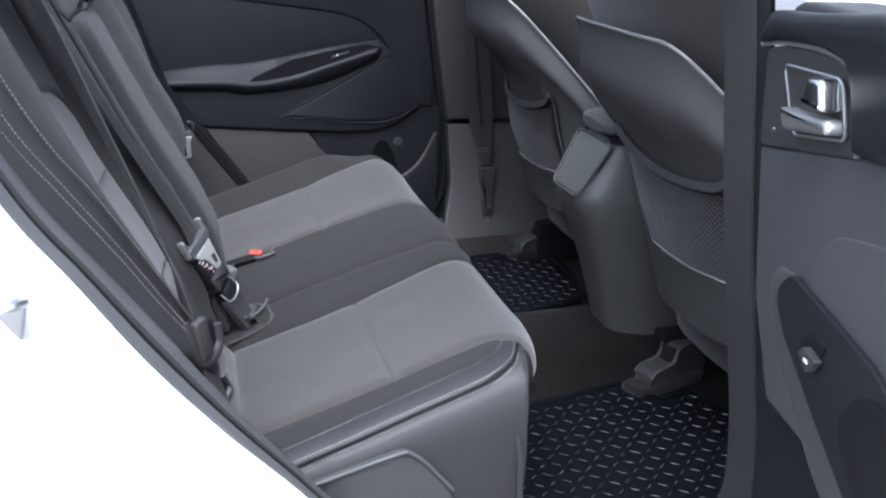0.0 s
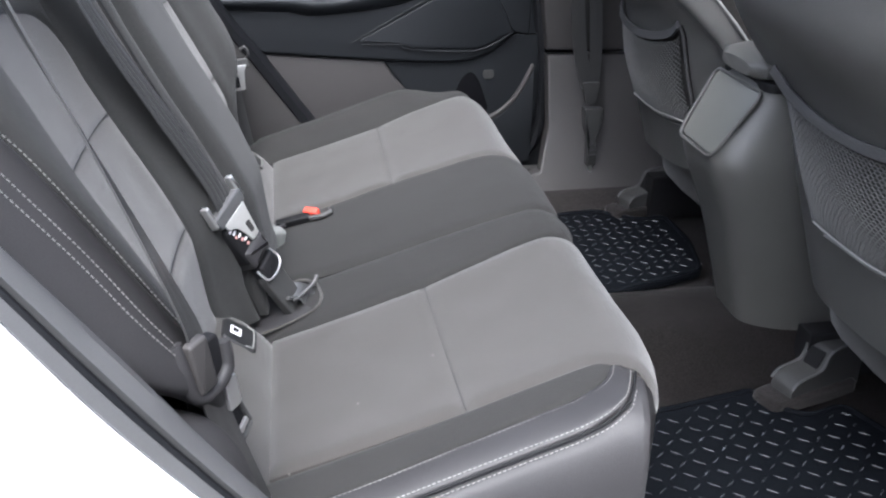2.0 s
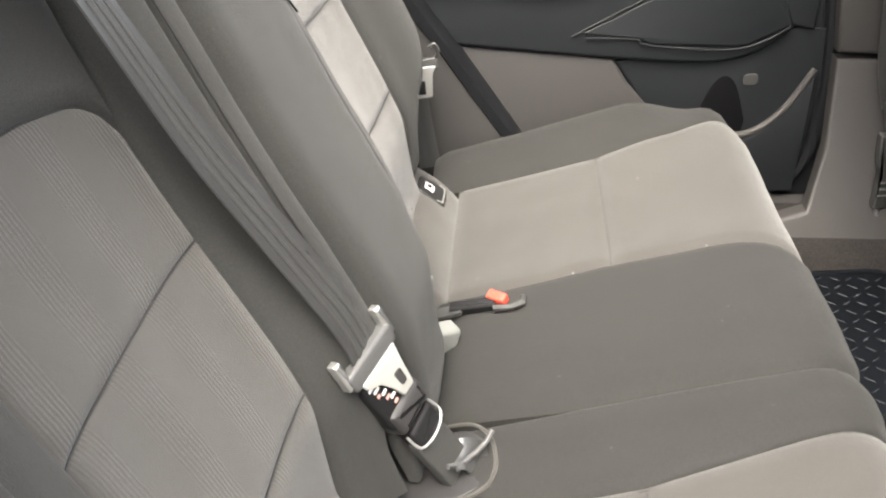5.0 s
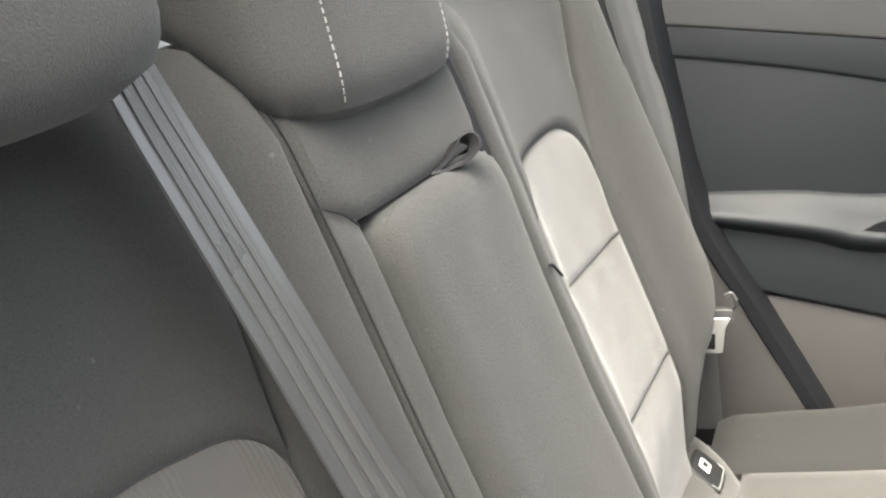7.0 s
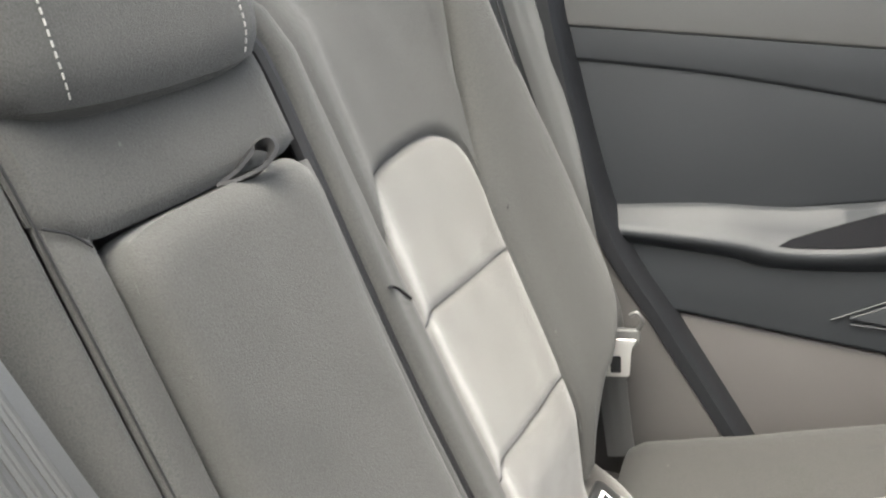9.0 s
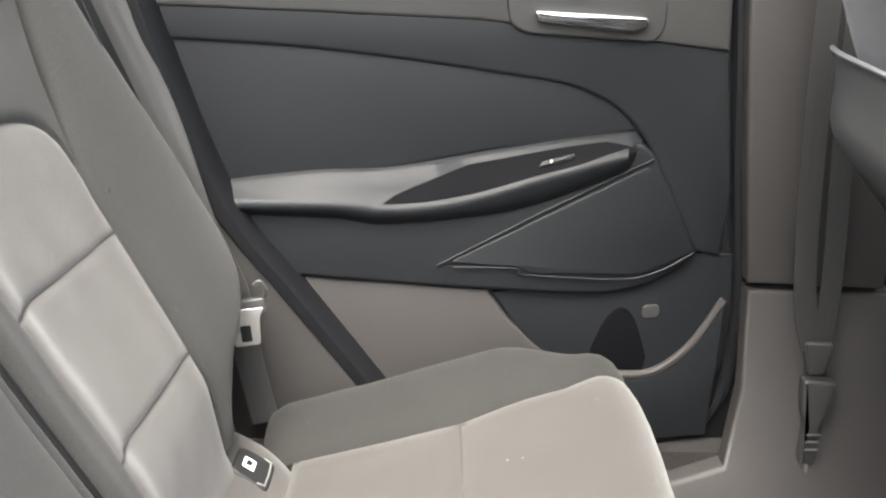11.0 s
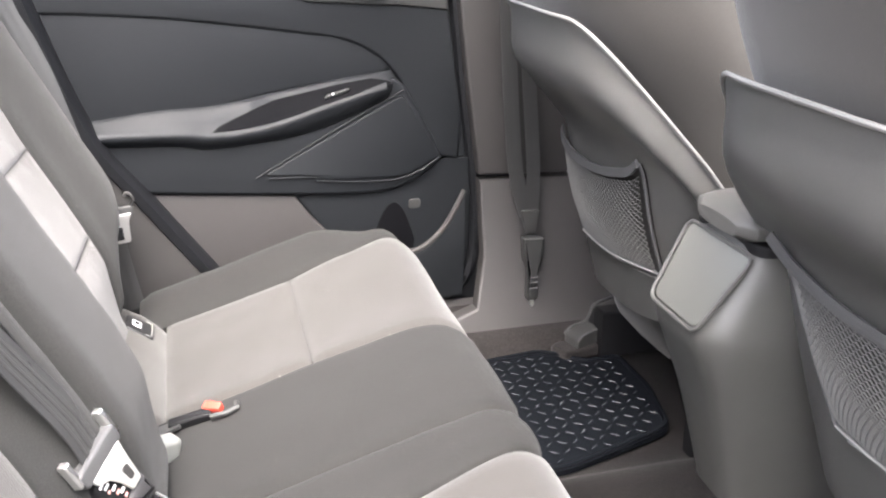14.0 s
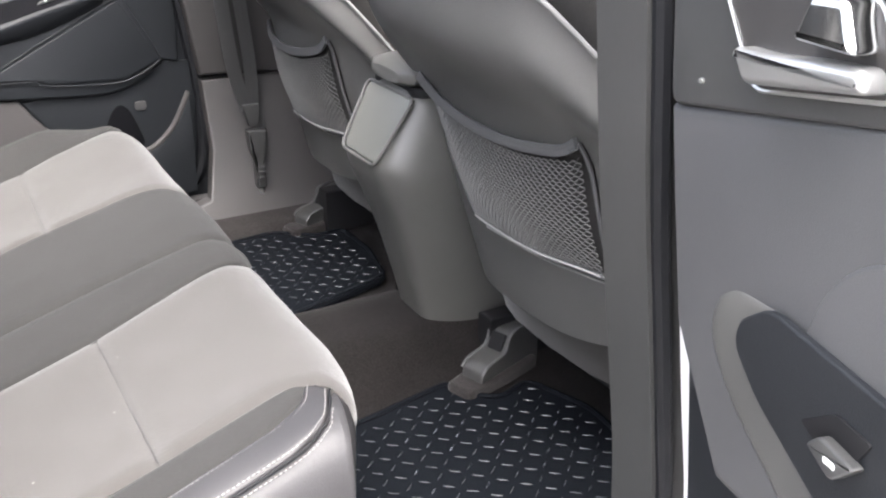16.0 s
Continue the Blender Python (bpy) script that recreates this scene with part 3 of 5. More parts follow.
cpad("bolster_band", [(0.03, -0.545), (0.254, -0.533), (0.352, -0.525), (0.389, -0.51), (0.412, -0.474)], [(0.03, -0.582), (0.254, -0.577), (0.358, -0.573), (0.392, -0.56), (0.418, -0.537), (0.436, -0.505)], M_LEATHER, "black leatherette bolster band", puff=0.0035, edge=0.009)
cpad("side", [(0.0, -0.584), (0.254, -0.579), (0.358, -0.575), (0.392, -0.562), (0.42, -0.539), (0.438, -0.51), (0.505, -0.54)], [(0.0, -0.78), (0.254, -0.80), (0.40, -0.82), (0.46, -0.83), (0.505, -0.83)], M_LEATHER, "black leatherette cushion side", puff=0.0035, edge=0.009)
cpad("front", [(0.505, -0.58), (0.505, -0.2), (0.505, 0.2), (0.505, 0.66)], [(0.76, -0.58), (0.76, -0.2), (0.76, 0.2), (0.76, 0.66)], M_LEATHER, "black leatherette cushion front", puff=0.004, nu=30)
bm = bmesh.new()
lines = [[(0.03, -0.549), (0.254, -0.537), (0.352, -0.529), (0.389, -0.515), (0.412, -0.482)],
         [(0.03, -0.576), (0.254, -0.571), (0.358, -0.567), (0.390, -0.554), (0.414, -0.532), (0.430, -0.505)], [(0.03, -0.590), (0.254, -0.585), (0.360, -0.581), (0.396, -0.568), (0.424, -0.545)]]
for ln in lines:
    pts = [S_c(*p) for p in spline(ln, 14)]
    part("stitching", stitches(bmesh.new(), [p + Vector((0, -0.001, 0.0035)) for p in pts]), M_THREAD, bench, "pale contrast stitching")
# seams where the cloth panels meet
for ln in ([(0.254, -0.165), (0.256, -0.3), (0.254, -0.468)], [(0.254, 0.217), (0.256, 0.36), (0.254, 0.503)], [(0.045, -0.163), (0.254, -0.163), (0.40, -0.138), (0.50, -0.122)],
           [(0.045, 0.214), (0.254, 0.209), (0.40, 0.197), (0.50, 0.168)], [(0.045, 0.512), (0.254, 0.505), (0.38, 0.527), (0.43, 0.557)], [(0.045, -0.477), (0.254, -0.475), (0.383, -0.467), (0.41, -0.471), (0.432, -0.505)],
           [(0.09, -0.048), (0.2, -0.045), (0.40, -0.050), (0.5, -0.042)]):
    part("seam", tube(bmesh.new(), [S_c(*p) + Vector((0, 0, 0.0006)) for p in spline(ln, 10)], 0.0008, 6), M_LEATHER, bench)
bm = bmesh.new()
tube(bm, [S_c(*p) + Vector((0, -0.002, 0.003)) for p in spline([(0.02, -0.583), (0.254, -0.578), (0.358, -0.574), (0.393, -0.561), (0.42, -0.538), (0.437, -0.508)], 14)], 0.0014, 8)
part("piping", bm, M_BLACK, bench)
bm = bmesh.new()
plate(bm, xz(-0.600, -1), rounded([(0.02, 0.615), (0.12, 0.641), (0.236, 0.671), (0.258, 0.657), (0.300, 0.602), (0.335, 0.45), (0.02, 0.45)], 0.018), 0.012, 0.005)
cover = part("side_cover", bm, M_PLASTIC, bench, "black plastic cover with a bright edge")
part("edge", tube(bmesh.new(), spline([(0.03, -0.613, 0.620), (0.12, -0.614, 0.643), (0.225, -0.614, 0.670), (0.243, -0.614, 0.668), (0.262, -0.613, 0.652), (0.300, -0.612, 0.603)], 8), 0.0028, 8), M_OPENTRIM, cover)
# pocket in the cushion for the buckle strap
bm = bmesh.new()
plate(bm, lambda s, t, h: S_c(s, t) + Vector((0, 0, 0.006 + h * 0.9)), rounded([(0.0, -0.148), (0.068, -0.143), (0.105, -0.128), (0.111, -0.093), (0.105, -0.066), (0.085, -0.046), (0.0, -0.05)], 0.015), 0.005, 0.002)
part("strap_pocket", bm, M_LEATHER, bench, "dark pocket for the buckle strap")
bm = bmesh.new()
tube(bm, [S_c(*p) + Vector((0, 0, 0.012)) for p in spline([(0.02, -0.152), (0.068, -0.147), (0.104, -0.134), (0.115, -0.115), (0.1155, -0.093), (0.109, -0.064), (0.088, -0.042), (0.05, -0.04)], 8)], 0.0022, 8)
part("pocket_rim", bm, M_INSERT, bench)
bm = bmesh.new()
plate(bm, xy(0.43), rounded([(-0.1, -0.575), (0.27, -0.57), (0.40, -0.44), (0.43, -0.2), (0.435, 0.63), (-0.1, 0.645)], 0.03), 0.15, 0.02)
part("base", bm, M_LEATHER, bench)

# ---- rear backrest ----
BD = [(-0.68, -0.06), (-0.61, 0.0), (-0.56, 0.034), (-0.49, 0.03), (-0.43, 0.0), (-0.31, -0.012), (-0.18, -0.01), (-0.15, 0.008), (-0.125, 0.035), (-0.11, 0.042), (0.02, 0.046), (0.115, 0.042), (0.135, 0.036), (0.16, 0.028),
      (0.2, 0.02), (0.237, 0.004), (0.35, -0.004), (0.46, 0.003), (0.51, 0.028), (0.56, 0.036), (0.6, 0.026), (0.63, 0.0), (0.69, -0.07)]


def S_b(w, v):
    d, = interp(BD, v)
    d += 0.012 * math.exp(-((w - 0.82) / 0.12) ** 2) - 0.022 * max(0.0, min(1.0, (0.78 - w) / 0.1))
    z = min(w, 1.2)
    x = -0.114 - 0.42 * (z - 0.954) + d
    if w > 1.2:
        a = (w - 1.2) / 0.05
        a = min(a, 1.9)
        z += 0.05 * math.sin(a)
        x -= 0.05 * (1 - math.cos(a)) + 0.42 * 0.05 * math.sin(a)
    return Vector((x, v, z))


back = bench


def bpad(name, low, high, material, label="", parent=None, **kw):
    return part(name, pad(S_b, V2(low), V2(high), flip=True, **kw), material, parent or back, label)


BACK = {
    -1: dict(arch=[(1.01, -0.434), (1.045, -0.42), (1.07, -0.381), (1.080, -0.332), (1.080, -0.285), (1.073, -0.242), (1.064, -0.207), (1.047, -0.187), (1.025, -0.181)],
             mid=[(0.952, -0.436), (0.948, -0.36), (0.946, -0.27), (0.945, -0.181)], low=[(0.812, -0.438), (0.803, -0.36), (0.798, -0.27), (0.795, -0.181)],
             wing_in=[(0.685, -0.41), (0.75, -0.43), (0.812, -0.438), (0.952, -0.436), (1.01, -0.434), (1.10, -0.44), (1.285, -0.46)],
             wing_out=[(0.685, -0.485), (0.74, -0.51), (0.79, -0.55), (0.83, -0.59), (0.88, -0.615), (0.95, -0.625), (1.03, -0.628), (1.15, -0.63), (1.285, -0.62)],
             inner=[(0.63, -0.13), (0.9, -0.121), (1.285, -0.125)], top=[(1.285, -0.46), (1.285, -0.36), (1.285, -0.25), (1.285, -0.155)], foot=[(0.63, -0.40), (0.63, -0.3), (0.63, -0.181)]),
    1: dict(arch=[(1.014, 0.440), (1.053, 0.438), (1.073, 0.425), (1.086, 0.398), (1.092, 0.36), (1.092, 0.30), (1.088, 0.240), (1.074, 0.199), (1.039, 0.179)],
            mid=[(0.959, 0.441), (0.960, 0.37), (0.966, 0.29), (0.981, 0.183)], low=[(0.821, 0.435), (0.821, 0.37), (0.828, 0.29), (0.849, 0.183)],
            wing_in=[(0.685, 0.445), (0.75, 0.445), (0.821, 0.437), (0.959, 0.441), (1.014, 0.440), (1.10, 0.47), (1.285, 0.51)],
            wing_out=[(0.685, 0.46), (0.74, 0.475), (0.79, 0.49), (0.825, 0.535), (0.86, 0.585), (0.92, 0.62), (0.98, 0.615), (1.05, 0.585), (1.15, 0.56), (1.285, 0.55)],
            inner=[(0.63, 0.130), (0.865, 0.130), (1.1, 0.128), (1.2, 0.130), (1.285, 0.13)], top=[(1.285, 0.51), (1.285, 0.40), (1.285, 0.30), (1.285, 0.155)], foot=[(0.63, 0.445), (0.63, 0.3), (0.63, 0.183)])}
for sgn, B in BACK.items():
    arch = [tuple(p) for p in spline(B["arch"], 4)]
    for low, high in ((B["mid"], arch), (B["low"], B["mid"]), (B["foot"], B["low"])):
        bpad("back_panel", low, high, M_RIBBED, "light grey ribbed cloth back panel", puff=0.0035, edge=0.02)
    bpad("shoulder_panel", arch, B["top"], M_CLOTH, "charcoal cloth shoulder panel", puff=0.006, edge=0.012)
    if sgn < 0:
        # cloth next to the panel, then leatherette from the inner stitch line outwards
        welt = [(0.685, -0.45), (0.76, -0.48), (0.83, -0.510), (0.88, -0.526), (0.95, -0.538), (1.02, -0.556), (1.072, -0.572), (1.15, -0.578), (1.285, -0.575)]
        bpad("bolster", B["wing_in"], welt, M_CLOTH, "charcoal cloth side bolster", puff=0.008, edge=0.02, nu=34)
        bpad("bolster_edge", welt, B["wing_out"], M_LEATHER, "black leatherette outer bolster", puff=0.010, edge=0.02, nu=34)
        for ln in ([(z, y - 0.006) for z, y in welt[2:]], [(0.845, -0.557), (0.884, -0.566), (0.95, -0.574), (1.03, -0.589), (1.10, -0.602), (1.2, -0.604)], [(0.841, -0.565), (0.884, -0.575), (0.95, -0.583), (1.03, -0.598), (1.10, -0.612), (1.2, -0.613)]):
            pts = [S_b(*p) for p in spline(ln, 12)]
            part("stitching", stitches(bmesh.new(), [p + Vector((0.0105, -0.002, 0.004)) for p in pts]), M_THREAD, back, "pale contrast stitching")
    else:
        bpad("bolster", B["wing_in"], B["wing_out"], M_CLOTH, "charcoal cloth side bolster", puff=0.012, edge=0.03, nu=34)
        part("seam", tube(bmesh.new(), [S_b(*p) + Vector((0.010, 0, 0.004)) for p in spline([(1.2, 0.565), (1.114, 0.543), (1.066, 0.516), (1.019, 0.487), (0.994, 0.454)], 8)], 0.0012, 6), M_BLACK, back)
        part("crease", tube(bmesh.new(), [S_b(*p) + Vector((0.009, 0, 0.003)) for p in spline([(1.037, 0.132), (1.030, 0.150), (1.012, 0.172)], 6)], 0.0012, 6), M_BLACK, back)
    bpad("inner_strip", [B["foot"][-1], B["low"][-1], B["mid"][-1], arch[-1], B["top"][-1]], B["inner"], M_CLOTH, "", puff=0.009, edge=0.016)
    for ln in (B["mid"], B["low"], arch, [B["mid"][0], B["low"][0], B["wing_in"][1]]):
        part("seam", tube(bmesh.new(), [S_b(*p) + Vector((0.0005, 0, 0)) for p in spline(ln, 5)], 0.0007, 6), M_LEATHER, back)
for ln in ([(1.24, -0.125), (1.16, -0.1215), (1.0, -0.1195), (0.7, -0.12)], [(1.163, -0.119), (1.157, -0.108), (1.148, -0.099)]):
    part("seam", tube(bmesh.new(), [S_b(*p) + Vector((0.003, 0, 0.001)) for p in spline(ln, 8)], 0.0008, 6), M_BLACK, back)
bpad("centre_strip", [(0.63, -0.118), (1.164, -0.121)], [(0.63, -0.094), (1.152, -0.096)], M_CLOTH, "", puff=0.006, edge=0.012, nv=8)
bpad("centre_strip", [(0.63, 0.086), (1.14, 0.090)], [(0.63, 0.113), (0.865, 0.113), (1.14, 0.108)], M_CLOTH, "", puff=0.005, edge=0.012, nv=8)
# black tube laid in the shallow gap to stand for its deep shade
part("gap", tube(bmesh.new(), [S_b(*p) + Vector((-0.006, 0, -0.002)) for p in spline([(1.27, 0.112), (1.15, 0.116), (0.9, 0.121), (0.63, 0.122)], 8)], 0.007, 8), M_BLACK, back, "black tube for the shade in the gap between the backrest halves")
bpad("head_panel", [(1.165, -0.122), (1.15, -0.095), (1.15, 0.02), (1.15, 0.08), (1.155, 0.102)], [(1.285, -0.13), (1.285, -0.05), (1.285, 0.04), (1.285, 0.094)], M_CLOTH, "charcoal cloth panel under the headrest", puff=0.006, edge=0.02)


def S_a(w, v):
    return S_b(w, v) + Vector((0.011, 0, 0.004))


bm = bmesh.new()
bmesh.ops.create_uvsphere(bm, u_segments=32, v_segments=18, radius=1.0)
for v in bm.verts:
    c = v.co
    c = Vector([math.copysign(abs(k) ** 0.7, k) for k in c])
    v.co = Vector((-0.035 + 0.075 * c.x - 0.02 * c.z, -0.575 + 0.05 * c.y, 0.705 + 0.085 * c.z))
part("bolster_foot", bm, M_LEATHER, back, "black padded foot of the side bolster")
armrest = thing("folding_armrest", "charcoal cloth middle armrest folded up into the backrest", "armrest")
bm = pad(S_a, spline(V2([(0.655, -0.085), (0.65, -0.02), (0.65, 0.04), (0.655, 0.080)]), 4), spline(V2([(1.125, -0.094), (1.146, -0.078), (1.149, 0.0), (1.149, 0.062), (1.137, 0.084)]), 4), puff=0.012, edge=0.028, nu=30, nv=40, thick=0.03, flip=True)
part("cover", bm, M_CLOTH, armrest)
TAB = [(-0.150, 0.008, 1.148), (-0.138, 0.014, 1.152), (-0.124, 0.026, 1.160), (-0.119, 0.040, 1.170), (-0.126, 0.047, 1.176), (-0.138, 0.045, 1.174), (-0.142, 0.036, 1.166), (-0.145, 0.022, 1.157), (-0.152, 0.012, 1.15)]
part("pull_loop", ribbon(bmesh.new(), spline([Vector(TAB[0]).lerp(Vector(p), 0.72) for p in TAB], 6), (0.75, -0.35, 0.55), 0.013, 0.0025), M_BLACK, armrest, "dark cloth pull loop")
bm = bmesh.new()
plate(bm, lambda s, z, h: S_b(z, s) + Vector((-0.075 - h, 0, 0)), V2([(-0.57, 0.6), (0.62, 0.6), (0.64, 0.9), (0.6, 1.23), (-0.55, 1.23), (-0.6, 0.9)]), 0.09, 0.02)
part("core", bm, M_LEATHER, back)


def headrest(cx, cy, cz, w, hgt, dep, label, seams=()):
    """Cushioned headrest: rounded front face, flat sides, its underside rising towards the back; stitched side seams and two posts."""
    h = thing("headrest", label, "headrest", "rear headrests", at=(cx, cy, cz - 0.05))
    bm = bmesh.new()
    rings = []
    N, K = 44, 20
    for k in range(K + 1):
        t = k / K
        # ends close over with a rounded edge
        e = min(t, 1 - t) * hgt / 0.035
        q = math.sqrt(max(0.0, 1 - (1 - min(1.0, e)) ** 2))
        rx, ry = dep / 2 * (0.70 + 0.30 * q), w / 2 * (0.80 + 0.20 * q)
        ring = []
        for i in range(N):
            a = 2 * math.pi * i / N
            c, s = math.cos(a), math.sin(a)
            x = rx * math.copysign(abs(c) ** 0.45, c)
            y = ry * math.copysign(abs(s) ** 0.5, s)
            back_ = max(0.0, min(1.0, (0.3 * dep - x) / (0.55 * dep)))
            ring.append(bm.verts.new((cx - dep / 2 - 0.25 * hgt * t + x, cy + y, cz + hgt * t + 0.042 * back_ * back_ * (3 - 2 * back_) * (1 - t) + 0.10 * y * y / w)))
        rings.append(ring)
    for a, b in zip(rings, rings[1:]):
        for i in range(N):
            bm.faces.new((a[i - 1], a[i], b[i], b[i - 1]))
    bm.faces.new(rings[0])
    bm.faces.new(rings[-1])
    part("cushion", bm, M_CLOTH, h)
    for sy in seams:
        pts = []
        for k in range(1, 24):
            t = 0.04 + 0.92 * k / 24
            q = math.sqrt(max(0.0, 1 - (1 - min(1.0, min(t, 1 - t) * hgt / 0.035)) ** 2))
            a = radians(24)
            x, y = dep / 2 * (0.70 + 0.30 * q) * math.cos(a) ** 0.45, sy * w / 2 * (0.80 + 0.20 * q) * math.sin(a) ** 0.5
            pts.append((cx - dep / 2 - 0.25 * hgt * t + x + 0.0006, cy + y + sy * 0.0008, cz + hgt * t + 0.10 * y * y / w))
        part("stitching", stitches(bmesh.new(), pts, 0.005, 0.0032, 0.0006), M_THREAD, h)
    for sy in (-0.05, 0.05):
        part("post", tube(bmesh.new(), [(cx - dep * 0.6, cy + sy, cz - 0.03), (cx - dep * 0.6, cy + sy, cz + 0.06)], 0.006, 10), M_STEEL, h)
    return h


headrest(-0.150, -0.014, 1.203, 0.240, 0.18, 0.14, "charcoal cloth middle headrest with pale side stitching", (-1, 1))
headrest(-0.145, -0.359, 1.253, 0.285, 0.19, 0.11, "charcoal cloth outer headrest above the backrest")
headrest(-0.22, 0.41, 1.31, 0.27, 0.18, 0.11, "charcoal cloth outer headrest above the backrest")
# cover over the luggage space
cov = thing("luggage_cover", "pale grey luggage cover behind the rear backrest", "luggage cover")
part("cover", plate(bmesh.new(), xy(1.165), rounded([(-1.15, -0.66), (-0.36, -0.62), (-0.36, 0.66), (-1.15, 0.70)], 0.03), 0.012, 0.004), M_GREYPL, cov)
part("front_bar", tube(bmesh.new(), [(-0.365, -0.62, 1.178), (-0.365, 0.66, 1.178)], 0.012, 10), M_GREYPL, cov)


# child-seat anchor band and its covers
def S_i(u, v):
    x, z = interp([(0.0, 0.048, 0.598), (0.3, 0.034, 0.618), (0.6, 0.012, 0.640), (1.0, -0.022, 0.660), (1.3, -0.05, 0.668)], u)
    return Vector((x, v, z))


def anchor_cover(y):
    c = thing("anchor_cover", "black plastic child-seat anchor cover with a white symbol", "anchor cover", "child-seat anchor covers", at=(0.0, y, 0.64))
    M = Matrix.Translation((0.001, y, 0.647)) @ Matrix.Rotation(radians(36), 4, "Y")
    bm = bmesh.new()
    plate(bm, lambda s, t, h: M @ Vector((s, t, h)), rounded([(-0.022, -0.025), (0.028, -0.028), (0.028, 0.028), (-0.022, 0.025)], 0.010), 0.009, 0.004)
    part("cover", bm, M_ANCHOR, c)
    bm = bmesh.new()
    plate(bm, lambda s, t, h: M @ Vector((s, t, 0.009 + h)), rounded([(-0.012, -0.009), (0.004, -0.009), (0.004, 0.009), (-0.012, 0.009)], 0.002), 0.001, 0.0004)
    sym = part("symbol", bm, M_WHITE, c, "white printed symbol")
    bm = bmesh.new()
    plate(bm, lambda s, t, h: M @ Vector((s, t, 0.0102 + h)), rounded([(-0.008, -0.005), (-0.001, -0.003), (0.0, 0.004), (-0.008, 0.005)], 0.002), 0.0008, 0.0003)
    part("mark", bm, M_BLACK, sym)
    bm = bmesh.new()
    tube(bm, [M @ Vector(p) for p in [(0.012, -0.024, 0.009), (0.022, -0.022, 0.0095), (0.023, 0.0, 0.0095), (0.022, 0.022, 0.0095), (0.012, 0.024, 0.009)]], 0.0013, 6)
    part("pull_edge", bm, M_GREYPL, c)


for y0, y1, ys in ((-0.492, -0.15, (-0.465, -0.202)), (0.19, 0.522, (0.215, 0.462))):
    bm = pad(S_i, V2([(0.0, y0 + 0.01), (0.0, y1 - 0.01)]), V2([(1.15, y0), (1.15, y1)]), puff=0.006, edge=0.015, nv=14, flip=True)
    part("anchor_flap", bm, M_INSERT, bench, "light grey cloth flap between cushion and backrest")
    for y in ys:
        anchor_cover(y)
# ---- front seats, seen from behind ----
def front_seat(name, yc, x0, label, W, low, high):
    seat = thing(name, label, "car seat", "front seats", at=(x0 + 0.2, yc, 0.42))
    # corners of the net pocket on the shell: sideways and upwards, at the tunnel end and the other
    (qi0, lo0), (qo0, lo1) = low
    (qi1, top0), (qo1, top1) = high

    def xc(z):
        return x0 + (0.24 * (0.92 - z) if z < 0.92 else -0.46 * (z - 0.92))

    def S_f(q, t):
        """q from side to side, t from the lower edge to the top edge of the hard shell."""
        a = abs(q)
        zt = 1.145 - 0.01 * a ** 2 - 0.85 * max(0, a - 0.48) ** 2
        zb = 0.65 + 0.03 * a ** 3
        z = zb + (zt - zb) * t
        # narrows downwards, more on the one side
        w = W * (1.0 - 0.12 * max(0, t - 0.55) ** 1.5) * (1.0 - (0.36 if q > 0 else 0.16) * max(0.0, min(1.0, (0.95 - z) / 0.3)))
        bulge = -0.042 * math.exp(-((t - 0.80) / 0.13) ** 2) * (1 - 0.4 * a * a) + 0.022 * math.exp(-((t - 0.62) / 0.2) ** 2) * (1 - a ** 2)
        return Vector((xc(z) + 0.11 * a ** 3.2 + bulge, yc + q * w, z))
    bm = bmesh.new()
    NU, NV = 40, 36
    G = [[bm.verts.new(S_f(2 * i / NU - 1, j / NV)) for i in range(NU + 1)] for j in range(NV + 1)]
    for j in range(NV):
        for i in range(NU):
            bm.faces.new((G[j][i], G[j][i + 1], G[j + 1][i + 1], G[j + 1][i]))
    bmesh.ops.solidify(bm, geom=bm.faces[:], thickness=-0.012)
    shell = part("back_shell", bm, M_SHELL, seat, "smooth grey plastic seat back shell")
    bm = bmesh.new()
    rim = [S_f(-1, j / 20) for j in range(21)] + [S_f(2 * i / 40 - 1, 1) for i in range(1, 41)] + [S_f(1, 1 - j / 20) for j in range(1, 21)]
    tube(bm, [p + Vector((-0.002, 0, 0)) for p in rim], 0.003, 8)
    part("shell_edge", bm, M_SHELL, shell)
    # upholstered body in front of the shell
    bm = bmesh.new()
    rings = []
    for k in range(26):
        t = k / 25
        z = 0.56 + 0.80 * t
        w = 0.268 - 0.03 * max(0, t - 0.5) - 0.11 * max(0, t - 0.8) * 5 * max(0, t - 0.8) * 5 * 0.5
        d = 0.085 - 0.04 * max(0, (t - 0.75) / 0.25) ** 2
        ring = []
        for i in range(36):
            a = 2 * math.pi * i / 36
            c, s = math.cos(a), math.sin(a)
            ring.append(bm.verts.new((xc(z) + 0.100 + 0.030 * max(0.0, min(1.0, (1.12 - z) / 0.12)) + d * math.copysign(abs(c) ** 0.7, c) + 0.10 * abs(s) ** 1.9, yc + w * math.copysign(abs(s) ** 0.6, s), z)))
        rings.append(ring)
    for a, b in zip(rings, rings[1:]):
        for i in range(36):
            bm.faces.new((a[i - 1], a[i], b[i], b[i - 1]))
    bm.faces.new(rings[0])
    bm.faces.new(rings[-1])
    part("backrest", bm, M_INSERT, seat, "grey cloth front backrest")
    bm = bmesh.new()
    plate(bm, xy(0.50), rounded([(x0 + 0.2, yc - 0.25), (x0 + 0.6, yc - 0.25), (x0 + 0.6, yc + 0.25), (x0 + 0.2, yc + 0.25)], 0.06), 0.15, 0.04)
    part("cushion", bm, M_BLACK, seat)
    for sy in (-0.19, 0.19):
        bm = bmesh.new()
